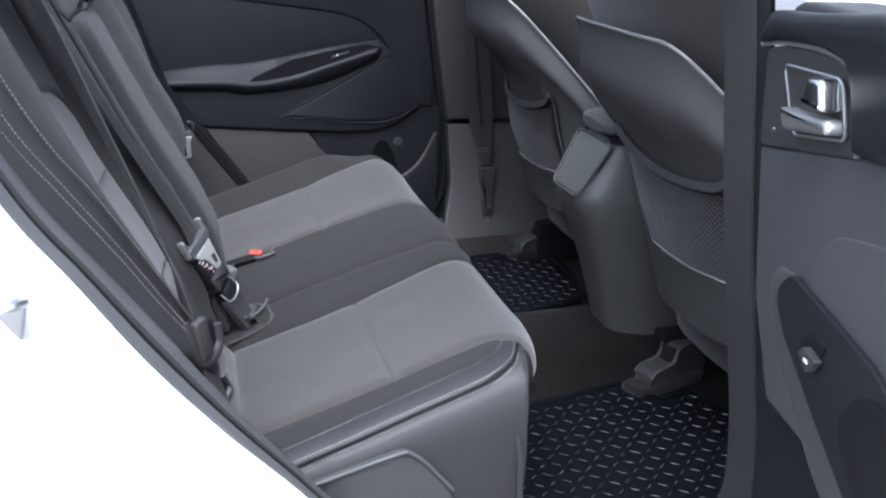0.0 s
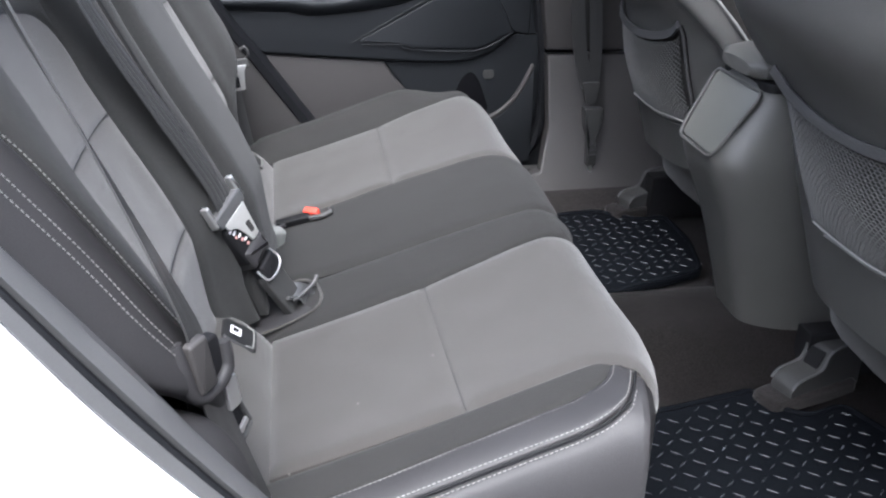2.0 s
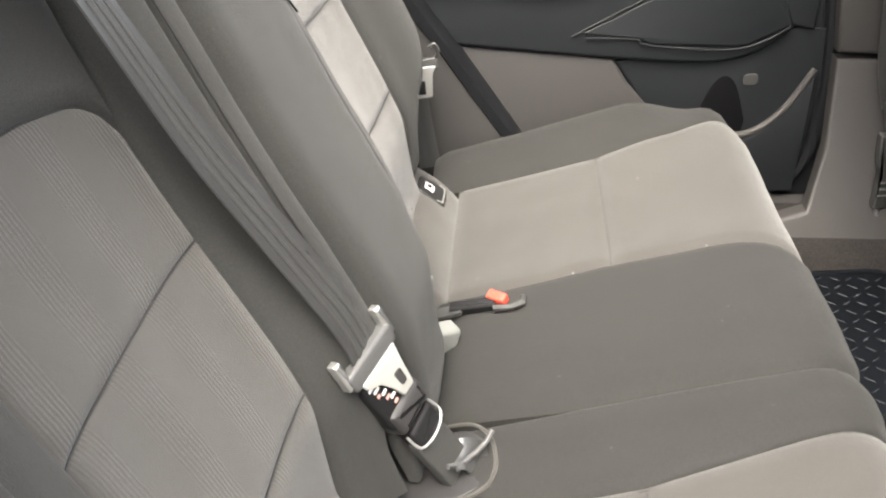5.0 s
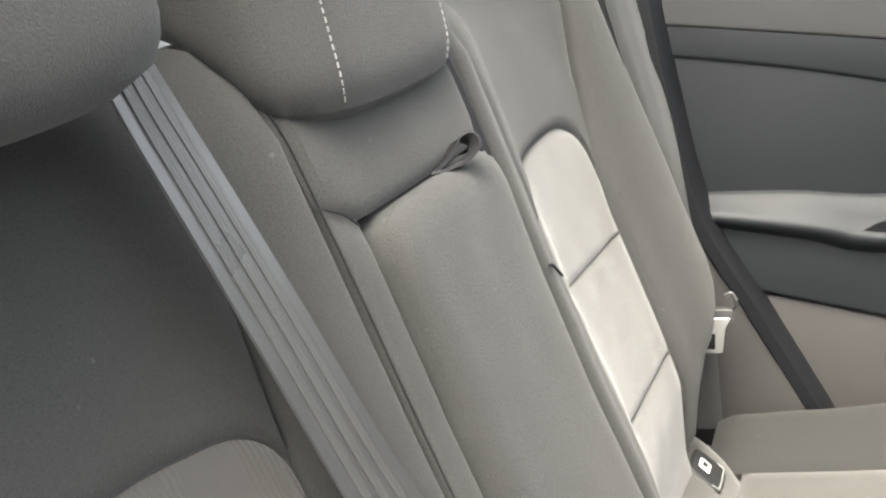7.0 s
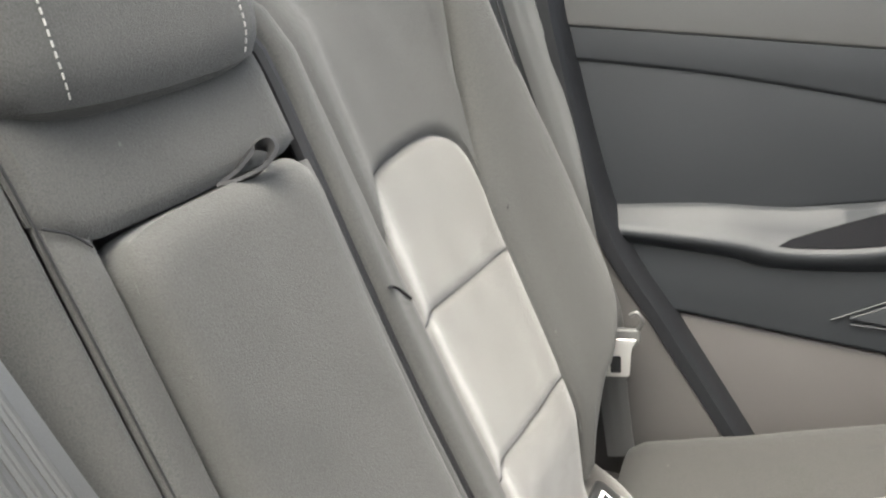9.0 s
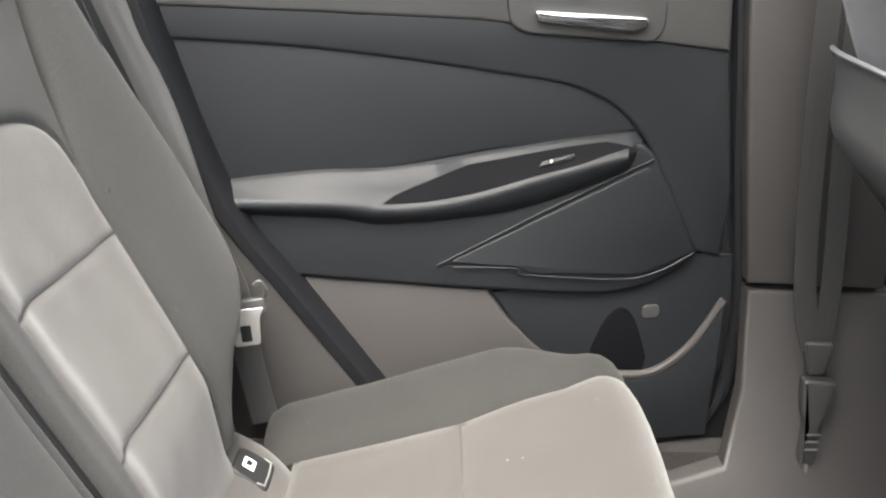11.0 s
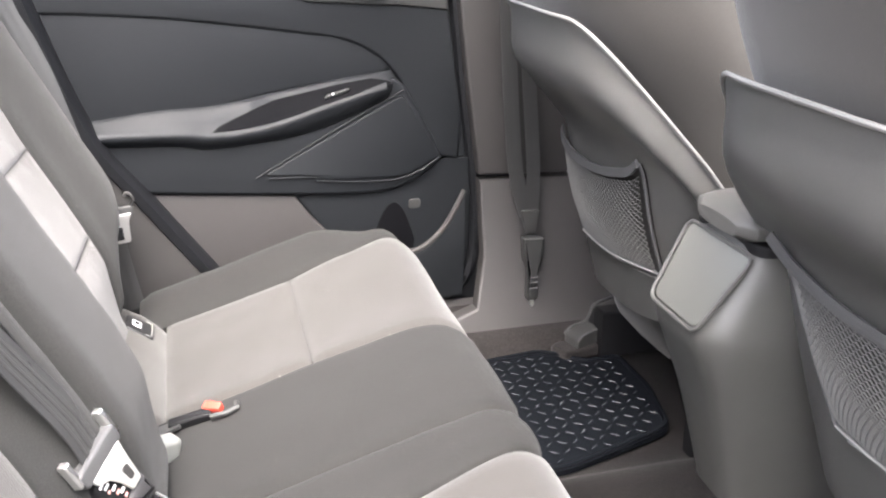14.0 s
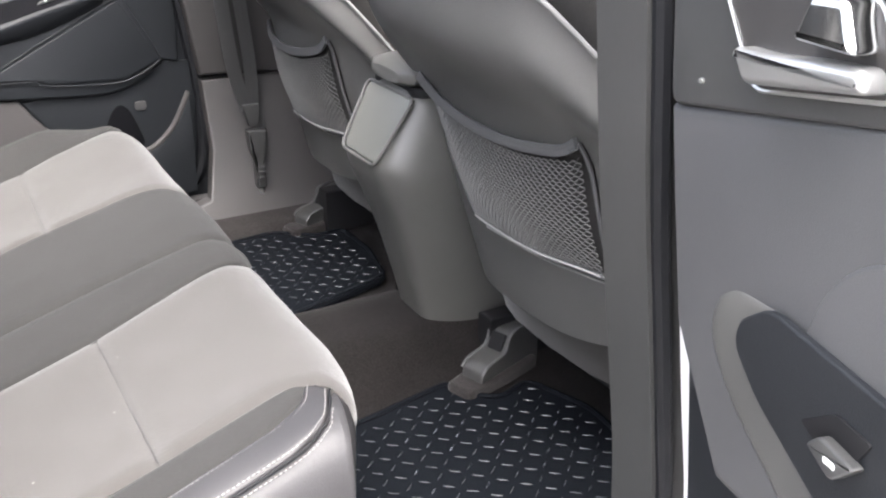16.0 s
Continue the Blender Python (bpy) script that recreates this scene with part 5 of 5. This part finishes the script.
for off in (-0.011, 0.0, 0.011):
    pts = []
    for i, p in enumerate(path):
        sv = Vector((-0.55 + 0.75 * i / n, 1, 0.1 + 0.35 * i / n)).normalized()
        tv = (path[min(i + 1, n - 1)] - path[max(i - 1, 0)]).normalized()
        nv = tv.cross(sv)
        nv = nv if nv.x > 0 else -nv
        pts.append(p + sv * off + nv * 0.0016)
    bm = bmesh.new()
    ribbon(bm, pts, [Vector((-0.55 + 0.75 * i / n, 1, 0.1 + 0.35 * i / n)) for i in range(n)], 0.0075, 0.0010)
    part("woven_band", bm, M_BAND, b2)


def strip_frame(o, along, normal):
    """Frame at o: x across, y along, z out."""
    y = Vector(along).normalized()
    z = Vector(normal)
    z = (z - y * z.dot(y)).normalized()
    x = y.cross(z)
    return Matrix(((x.x, y.x, z.x, o[0]), (x.y, y.y, z.y, o[1]), (x.z, y.z, z.z, o[2]), (0, 0, 0, 1)))


def local(M):
    return lambda s, t, h: M @ Vector((s, t, h))


MT = strip_frame((0.001, -0.130, 0.795), (0.393, 0.119, -0.920), (0.82, -0.49, 0.29))
bm = bmesh.new()
plate(bm, local(MT), rounded([(-0.036, -0.011), (0.036, -0.011), (0.034, 0.010), (-0.034, 0.010)], 0.007), 0.013, 0.004, base=-0.004)
tg = part("tongue_grip", bm, M_OPENTRIM, b2, "grey plastic tongue grip")
for q in (-0.034, 0.034):
    part("lug", box(bmesh.new(), MT @ Matrix.Translation((q, -0.013, -0.003)), 0.008, 0.032, 0.010, 0.003), M_STEEL, tg, "worn bright lug")
bm = bmesh.new()
plate(bm, local(MT), rounded([(-0.026, 0.006), (0.027, 0.006), (0.024, 0.016), (0.010, 0.024), (0.001, 0.040), (-0.004, 0.056), (-0.021, 0.056), (-0.023, 0.030)], 0.003), 0.003, 0.001, base=0.0065)
part("tongue", bm, M_PALESTEEL, b2, "bright steel tongue plate")
part("slot", plate(bmesh.new(), local(MT), rounded([(-0.016, 0.029), (-0.006, 0.029), (-0.008, 0.046), (-0.016, 0.046)], 0.003), 0.001, 0.0003, base=0.0096), M_DARKTRIM, b2)
MB = strip_frame((0.011, -0.127, 0.771), (0.46, 0.16, -0.87), (0.82, -0.49, 0.34))
bk = thing("middle_buckle", "black seat belt buckle on its strap by the cushion pocket", "belt buckle", "belt buckles")
part("housing", box(bmesh.new(), MB @ Matrix.Translation((0, 0.020, -0.020)), 0.054, 0.066, 0.024, 0.006), M_BLACK, bk)
for q, t, sx, pm in ((0.019, -0.006, 0.007, M_WHITE), (0.015, 0.000, 0.008, M_WHITE), (0.017, 0.006, 0.004, M_PINK), (0.010, 0.009, 0.007, M_WHITE), (0.010, 0.016, 0.006, M_PINK), (0.005, 0.020, 0.007, M_WHITE), (0.006, 0.027, 0.005, M_PINK)):
    part("label_bar", plate(bmesh.new(), local(MB), rounded([(q - sx / 2, t - 0.0016), (q + sx / 2, t - 0.0016), (q + sx / 2, t + 0.0016), (q - sx / 2, t + 0.0016)], 0.0008), 0.0006, 0.0002, base=0.0041), pm, bk, "pale worn label bars")
part("release", box(bmesh.new(), MB @ Matrix.Translation((0, 0.045, -0.017)), 0.050, 0.030, 0.026, 0.009), M_LEATHER, bk, "shiny black buckle end")
part("collar", box(bmesh.new(), MB @ Matrix.Translation((0, 0.077, -0.012)), 0.040, 0.026, 0.018, 0.005), M_BLACK, bk)
part("ring", tube(bmesh.new(), spline([MB @ Vector(p) for p in [(-0.022, 0.066, 0.0), (-0.021, 0.084, 0.006), (0.0, 0.090, 0.008), (0.021, 0.084, 0.006), (0.022, 0.066, 0.0)]], 6), 0.0014, 8), M_STEEL, bk, "bright ring")
part("link", box(bmesh.new(), MB @ Matrix.Translation((0.002, 0.118, -0.010)), 0.042, 0.074, 0.012, 0.003), M_PLASTIC, bk)
bm = bmesh.new()
ribbon(bm, spline([MB @ Vector((0, 0.14, -0.004)), (0.084, -0.098, 0.650), (0.098, -0.09, 0.638), (0.09, -0.095, 0.622), (0.06, -0.11, 0.612)], 8), (0.3, 1, 0.2), 0.036)
part("strap", bm, M_BELT, bk)
bm = bmesh.new()
tube(bm, spline([(0.07, -0.12, 0.655), (0.085, -0.105, 0.648), (0.105, -0.085, 0.655), (0.112, -0.075, 0.664)], 6), 0.0028, 8)
part("clip", bm, M_OPENTRIM, bk, "bent steel clip")

rb = thing("loose_buckle", "black buckle with a red button lying on the middle seat", "belt buckle", "belt buckles")
MR = strip_frame((0.056, 0.172, 0.641), (0.8, -0.10, 0.22), (-0.2, -0.35, 1))
part("housing", box(bmesh.new(), MR @ Matrix.Translation((0, 0.025, -0.012)), 0.016, 0.06, 0.014, 0.004), M_BLACK, rb)
part("release", box(bmesh.new(), MR @ Matrix.Translation((-0.005, 0.058, -0.006)) @ Matrix.Rotation(radians(-28), 4, 'Z'), 0.013, 0.026, 0.011, 0.002), M_RED, rb, "red release button")
part("lip", tube(bmesh.new(), [MR @ Vector(p) for p in [(0.012, 0.055, 0.002), (0.014, 0.078, 0.002), (0.008, 0.092, 0.001), (-0.004, 0.09, -0.004)]], 0.004, 8), M_PLASTIC, rb)
bm = bmesh.new()
ribbon(bm, spline([(0.068, 0.168, 0.640), (0.04, 0.170, 0.630), (0.0, 0.17, 0.622)], 6), (0.1, 1, 0), 0.022, 0.004)
part("strap", bm, M_BELT, rb)
gb = thing("grey_buckle", "pale grey buckle back standing by the seat gap", "belt buckle", "belt buckles")
MG = strip_frame((0.040, 0.096, 0.620), (0.25, 0.05, 1), (0.7, -0.75, 0.25))
part("housing", box(bmesh.new(), MG @ Matrix.Translation((0, 0.012, -0.012)), 0.046, 0.062, 0.022, 0.006), M_GREYPL, gb)
part("edge", box(bmesh.new(), MG @ Matrix.Translation((-0.024, 0.012, -0.014)), 0.008, 0.062, 0.022, 0.002), M_BLACK, gb)

# far outer belt with its hanging tongue
b3 = thing("left_belt", "black outer seat belt with a bright steel tongue", "seat belt", "seat belts")
bm = bmesh.new()
ribbon(bm, spline([(-0.20, 0.635, 1.33), (-0.168, 0.632, 1.2), (-0.11, 0.63, 1.04), (-0.072, 0.622, 0.90), (-0.036, 0.612, 0.815), (-0.026, 0.618, 0.72), (-0.01, 0.625, 0.61)], 8), (1, 0.15, 0.2), 0.036)
part("webbing", bm, M_BELT, b3)
ML = strip_frame((-0.020, 0.586, 0.803), (0.08, -0.03, -1), (0.15, -0.95, 0.3))
part("tongue_grip", plate(bmesh.new(), local(ML), rounded([(-0.03, -0.012), (0.03, -0.012), (0.03, 0.008), (-0.03, 0.008)], 0.005), 0.008, 0.003), M_PLASTIC, b3)
bm = bmesh.new()
o = [(-0.026, 0.000), (0.026, 0.000), (0.019, 0.014), (0.016, 0.050), (-0.016, 0.050), (-0.019, 0.014)]
outer_o = rounded(o, 0.004)
plate(bm, local(ML), outer_o, 0.003, 0.001, base=0.006)
part("tongue", bm, M_STEEL, b3, "bright steel tongue plate")
part("slot", plate(bmesh.new(), local(ML), rounded([(-0.0065, 0.022), (0.0065, 0.022), (0.0065, 0.044), (-0.0065, 0.044)], 0.002), 0.001, 0.0003, base=0.0092), M_BLACK, b3)
part("hook", tube(bmesh.new(), spline([ML @ Vector(p) for p in [(-0.026, -0.01, 0.004), (-0.032, -0.022, 0.008), (-0.026, -0.034, 0.008), (-0.018, -0.030, 0.006)]], 5), 0.003, 6), M_PLASTIC, b3)

# near outer belt
b4 = thing("right_belt", "black outer seat belt with its tongue parked low", "seat belt", "seat belts")
bm = bmesh.new()
ribbon(bm, spline([(-0.19, -0.60, 1.40), (-0.125, -0.565, 1.223), (-0.083, -0.555, 1.10), (-0.042, -0.545, 0.98), (-0.006, -0.535, 0.865), (0.0, -0.535, 0.82)], 8), [Vector((-0.48, 1, -0.05)).lerp(Vector((0.35, 1, -0.2)), (i / 40) ** 2.2) for i in range(41)], 0.046)
part("webbing", bm, M_BELT, b4)
MP = strip_frame((0.0, -0.54, 0.835), (0.12, 0.02, -1), (0.75, -0.55, 0.3))
tgr = part("tongue_grip", tube(bmesh.new(), spline([MP @ Vector(p) for p in [(0.024, -0.022, 0.0), (0.026, 0.0, 0.004), (0.024, 0.026, 0.006), (0.014, 0.038, 0.007), (-0.008, 0.038, 0.007), (-0.024, 0.028, 0.006), (-0.028, 0.006, 0.004)]], 8), 0.007, 12), M_LEATHER, b4, "black moulded plastic tongue grip")
part("grip_face", box(bmesh.new(), MP @ Matrix.Translation((0.010, 0.006, 0.006)), 0.024, 0.052, 0.009, 0.004), M_PILLAR, tgr, "grey worn grip face")
part("grip_back", box(bmesh.new(), MP @ Matrix.Translation((-0.002, 0.014, -0.004)), 0.044, 0.044, 0.010, 0.004), M_BLACK, tgr)
part("tongue", plate(bmesh.new(), local(MP), rounded([(-0.034, 0.045), (-0.018, 0.045), (-0.016, 0.078), (-0.032, 0.078)], 0.003), 0.004, 0.001), M_STEEL, b4, "steel tongue plate")
bm = bmesh.new()
ribbon(bm, spline([(0.004, -0.535, 0.80), (0.014, -0.53, 0.745), (0.03, -0.525, 0.68), (0.045, -0.52, 0.62)], 8), (0.35, 0.9, 0.25), 0.036)
part("lower_webbing", bm, M_BELT, b4)
bm = bmesh.new()
tube(bm, spline([(-0.12, -0.575, 1.27), (-0.105, -0.552, 1.255), (-0.09, -0.53, 1.262)], 5), 0.009, 8)
part("guide", bm, M_PLASTIC, b4)
lb = thing("right_buckle", "black buckle with a pale slot beside the cushion", "belt buckle", "belt buckles")
MQ = strip_frame((0.012, -0.49, 0.765), (0.35, 0.0, -0.9), (0.85, -0.3, 0.4))
part("housing", box(bmesh.new(), MQ @ Matrix.Translation((0.005, 0.03, -0.012)), 0.028, 0.05, 0.010, 0.003), M_BLACK, lb)
fr = [MQ @ Vector((p.x + 0.005, p.y + 0.03, 0.0)) for p in rounded([(-0.014, -0.025), (0.014, -0.025), (0.014, 0.025), (-0.014, 0.025)], 0.004)]
part("frame", tube(bmesh.new(), fr + [fr[0]], 0.0028, 8), M_PLASTIC, lb)
part("slot", box(bmesh.new(), MQ @ Matrix.Translation((0.005, 0.047, -0.001)), 0.020, 0.006, 0.003, 0.001), M_STEEL, lb, "bright slot end")

# ---- far front door, seen past the driver's seat ----
fd = thing("front_door", "grey front door trim with a pale grip strip", "car door")
bm = bmesh.new()
plate(bm, xz(0.79, -1), rounded([(0.92, 0.5), (1.65, 0.5), (1.65, 1.06), (0.92, 1.10)], 0.04), 0.03, 0.012)
part("panel", bm, M_PILLAR, fd)
part("armrest", plate(bmesh.new(), xz(0.76, -1), rounded([(0.96, 0.90), (1.6, 0.93), (1.6, 0.98), (0.96, 0.95)], 0.02), 0.06, 0.015), M_PILLAR, fd)
part("grip_strip", tube(bmesh.new(), spline([(0.96, 0.70, 0.965), (1.2, 0.695, 0.985), (1.58, 0.70, 1.0)], 6), 0.008, 8), M_SILVER, fd, "pale satin grip strip")
part("ledge", tube(bmesh.new(), spline([(0.93, 0.755, 1.10), (1.2, 0.755, 1.09), (1.62, 0.755, 1.07)], 6), 0.014, 8), M_PLASTIC, fd)

# ---- open near rear door ----
od = thing("open_door", "dark grey inner trim of the wide-open rear door", "car door")
HX, HY = 0.70, -0.80
DN = Vector((-0.95, 0.31, 0))
DT = Vector((-0.31, -0.95, 0))
D0 = 0.782 - (0.95 * HX - 0.31 * HY)


def OD(s, z, h):
    """On the open door: s outwards from the hinge, z up, h towards the seat."""
    return Vector((HX, HY, z)) + DT * s + DN * (h - D0)


bm = bmesh.new()
plate(bm, OD, rounded([(0.0, 1.23), (0.02, 1.05), (0.058, 0.89), (0.08, 0.80), (0.105, 0.66), (0.15, 0.52), (0.7, 0.5), (0.92, 0.9), (0.95, 1.26), (0.05, 1.235)], 0.04), 0.06, 0.012, base=-0.08)
part("panel", bm, M_SOFT, od)
bm = bmesh.new()
plate(bm, OD, rounded([(-0.03, 1.2), (0.0, 1.02), (0.05, 0.86), (0.09, 0.74), (0.13, 0.55), (0.22, 0.4), (0.8, 0.38), (1.02, 0.9), (1.04, 1.22)], 0.05), 0.06, 0.015, base=-0.135)
part("skin", bm, M_PAINT, od, "white painted door skin")
# paler than the far door's matching panel, standing in for stronger daylight out here
bm = bmesh.new()
plate(bm, OD, V2([(0.012, 1.088), (0.33, 1.156), (0.40, 1.168), (0.7, 1.19), (0.7, 0.97), (0.40, 0.90), (0.14, 0.86), (0.06, 0.94), (0.03, 1.03)]), 0.016, 0.008, base=-0.022)
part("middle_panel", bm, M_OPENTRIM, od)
bm = bmesh.new()
plate(bm, OD, rounded([(0.0, 1.185), (0.06, 1.196), (0.17, 1.205), (0.222, 1.20), (0.245, 1.185), (0.265, 1.14), (0.018, 1.089)], 0.012), 0.008, 0.003, base=-0.012)
hp = part("handle_plate", bm, M_PLASTIC, od, "black handle surround")
part("rim", tube(bmesh.new(), [OD(*p, -0.002) for p in [tuple(q) for q in spline([(-0.008, 1.187), (0.06, 1.198), (0.17, 1.207), (0.228, 1.203), (0.25, 1.187), (0.27, 1.142)], 6)]], 0.0025, 6), M_SHELL, hp)
bz = rounded([(0.077, 1.181), (0.127, 1.126), (0.249, 1.150), (0.224, 1.193)], 0.012)
bm = bmesh.new()
plate(bm, OD, bz, 0.004, 0.0015, base=-0.004)
part("bezel", bm, M_PILLAR, hp)
part("bezel_rim", tube(bmesh.new(), [OD(p.x, p.y, 0.0) for p in bz + [bz[0]]], 0.0014, 6), M_STEEL, hp)
bm = bmesh.new()
plate(bm, OD, rounded([(0.118, 1.150), (0.135, 1.132), (0.24, 1.152), (0.234, 1.163), (0.19, 1.158), (0.15, 1.152)], 0.006), 0.014, 0.005, base=0.0)
hd = part("handle", bm, M_STEEL, hp, "satin steel pull handle")
bm = bmesh.new()
plate(bm, OD, rounded([(0.182, 1.166), (0.232, 1.168), (0.218, 1.192), (0.192, 1.19)], 0.005), 0.018, 0.005, base=0.0)
part("lock_tab", bm, M_CHROME, hp, "bright lock tab")
part("screw", tube(bmesh.new(), [OD(0.06, 1.115, -0.006), OD(0.06, 1.115, -0.002)], 0.002, 8), M_GREYPL, hp)
bm = bmesh.new()
plate(bm, OD, V2([(0.0, 1.19), (0.06, 1.201), (0.17, 1.21), (0.232, 1.206), (0.255, 1.19), (0.275, 1.146), (0.7, 1.195), (0.7, 1.275), (0.28, 1.25), (0.12, 1.232), (0.03, 1.225)]), 0.022, 0.010, base=-0.014)
part("window_ledge", bm, M_SOFT, od)
# likewise paler than the far door's inset to look daylit
bm = bmesh.new()
plate(bm, OD, V2([tuple(p) for p in spline([(0.205, 0.99), (0.215, 1.035), (0.243, 1.068), (0.29, 1.085), (0.36, 1.10), (0.5, 1.12)], 5)] + [(0.6, 1.0), (0.4, 0.99)]), 0.004, 0.003, base=-0.008)
part("inset_panel", bm, M_OPENTRIM, od)
arm_o = [tuple(p) for p in spline([(0.160, 1.012), (0.130, 1.005), (0.108, 0.985), (0.108, 0.955), (0.140, 0.925), (0.206, 0.897), (0.285, 0.862), (0.415, 0.84)], 6)]
arm_i = [(0.485, 0.90), (0.425, 1.02), (0.360, 1.022), (0.289, 1.020), (0.205, 1.017)]
# rim paler than the switch panel: the highlight on its curve is in the colour
bm = bmesh.new()
plate(bm, OD, V2(arm_o + arm_i), 0.04, 0.012, base=-0.044)
am = part("armrest", bm, M_CONSOLE, od, "satin grey armrest rim, coloured paler for its highlight")
bm = bmesh.new()
plate(bm, OD, rounded([(0.179, 1.012), (0.151, 0.99), (0.149, 0.972), (0.181, 0.952), (0.268, 0.925), (0.415, 0.885), (0.445, 1.0), (0.360, 1.015), (0.285, 1.014)], 0.012), 0.005, 0.002, base=-0.004)
part("switch_panel", bm, M_SOFT, am, "black switch panel")
part("switch_well", plate(bmesh.new(), OD, rounded([(0.227, 0.969), (0.253, 0.990), (0.283, 0.991), (0.266, 0.958)], 0.004), 0.0015, 0.0005, base=0.001), M_BLACK, am)
part("window_switch", plate(bmesh.new(), OD, rounded([(0.243, 0.966), (0.253, 0.977), (0.283, 0.977), (0.267, 0.959)], 0.004), 0.007, 0.002, base=0.0022), M_PLASTIC, am, "grey window switch")
part("switch_mark", plate(bmesh.new(), OD, rounded([(0.261, 0.967), (0.270, 0.968), (0.269, 0.971), (0.260, 0.970)], 0.001), 0.0008, 0.0002, base=0.0092), M_WHITE, am)
# thin black plate for the shade inside the grip
part("grip_well_shade", plate(bmesh.new(), OD, rounded([(0.325, 0.945), (0.340, 0.975), (0.375, 1.0), (0.465, 1.0), (0.465, 0.90), (0.365, 0.92)], 0.02), 0.002, 0.0008, base=0.001), M_BLACK, am)
bm = bmesh.new()
tube(bm, [OD(s, z, -0.05) for s, z in [tuple(p) for p in spline([(-0.01, 1.24), (0.005, 1.05), (0.055, 0.89), (0.085, 0.79), (0.115, 0.65), (0.165, 0.5)], 8)]], 0.009, 8)
part("seal", bm, M_SEAL, od)
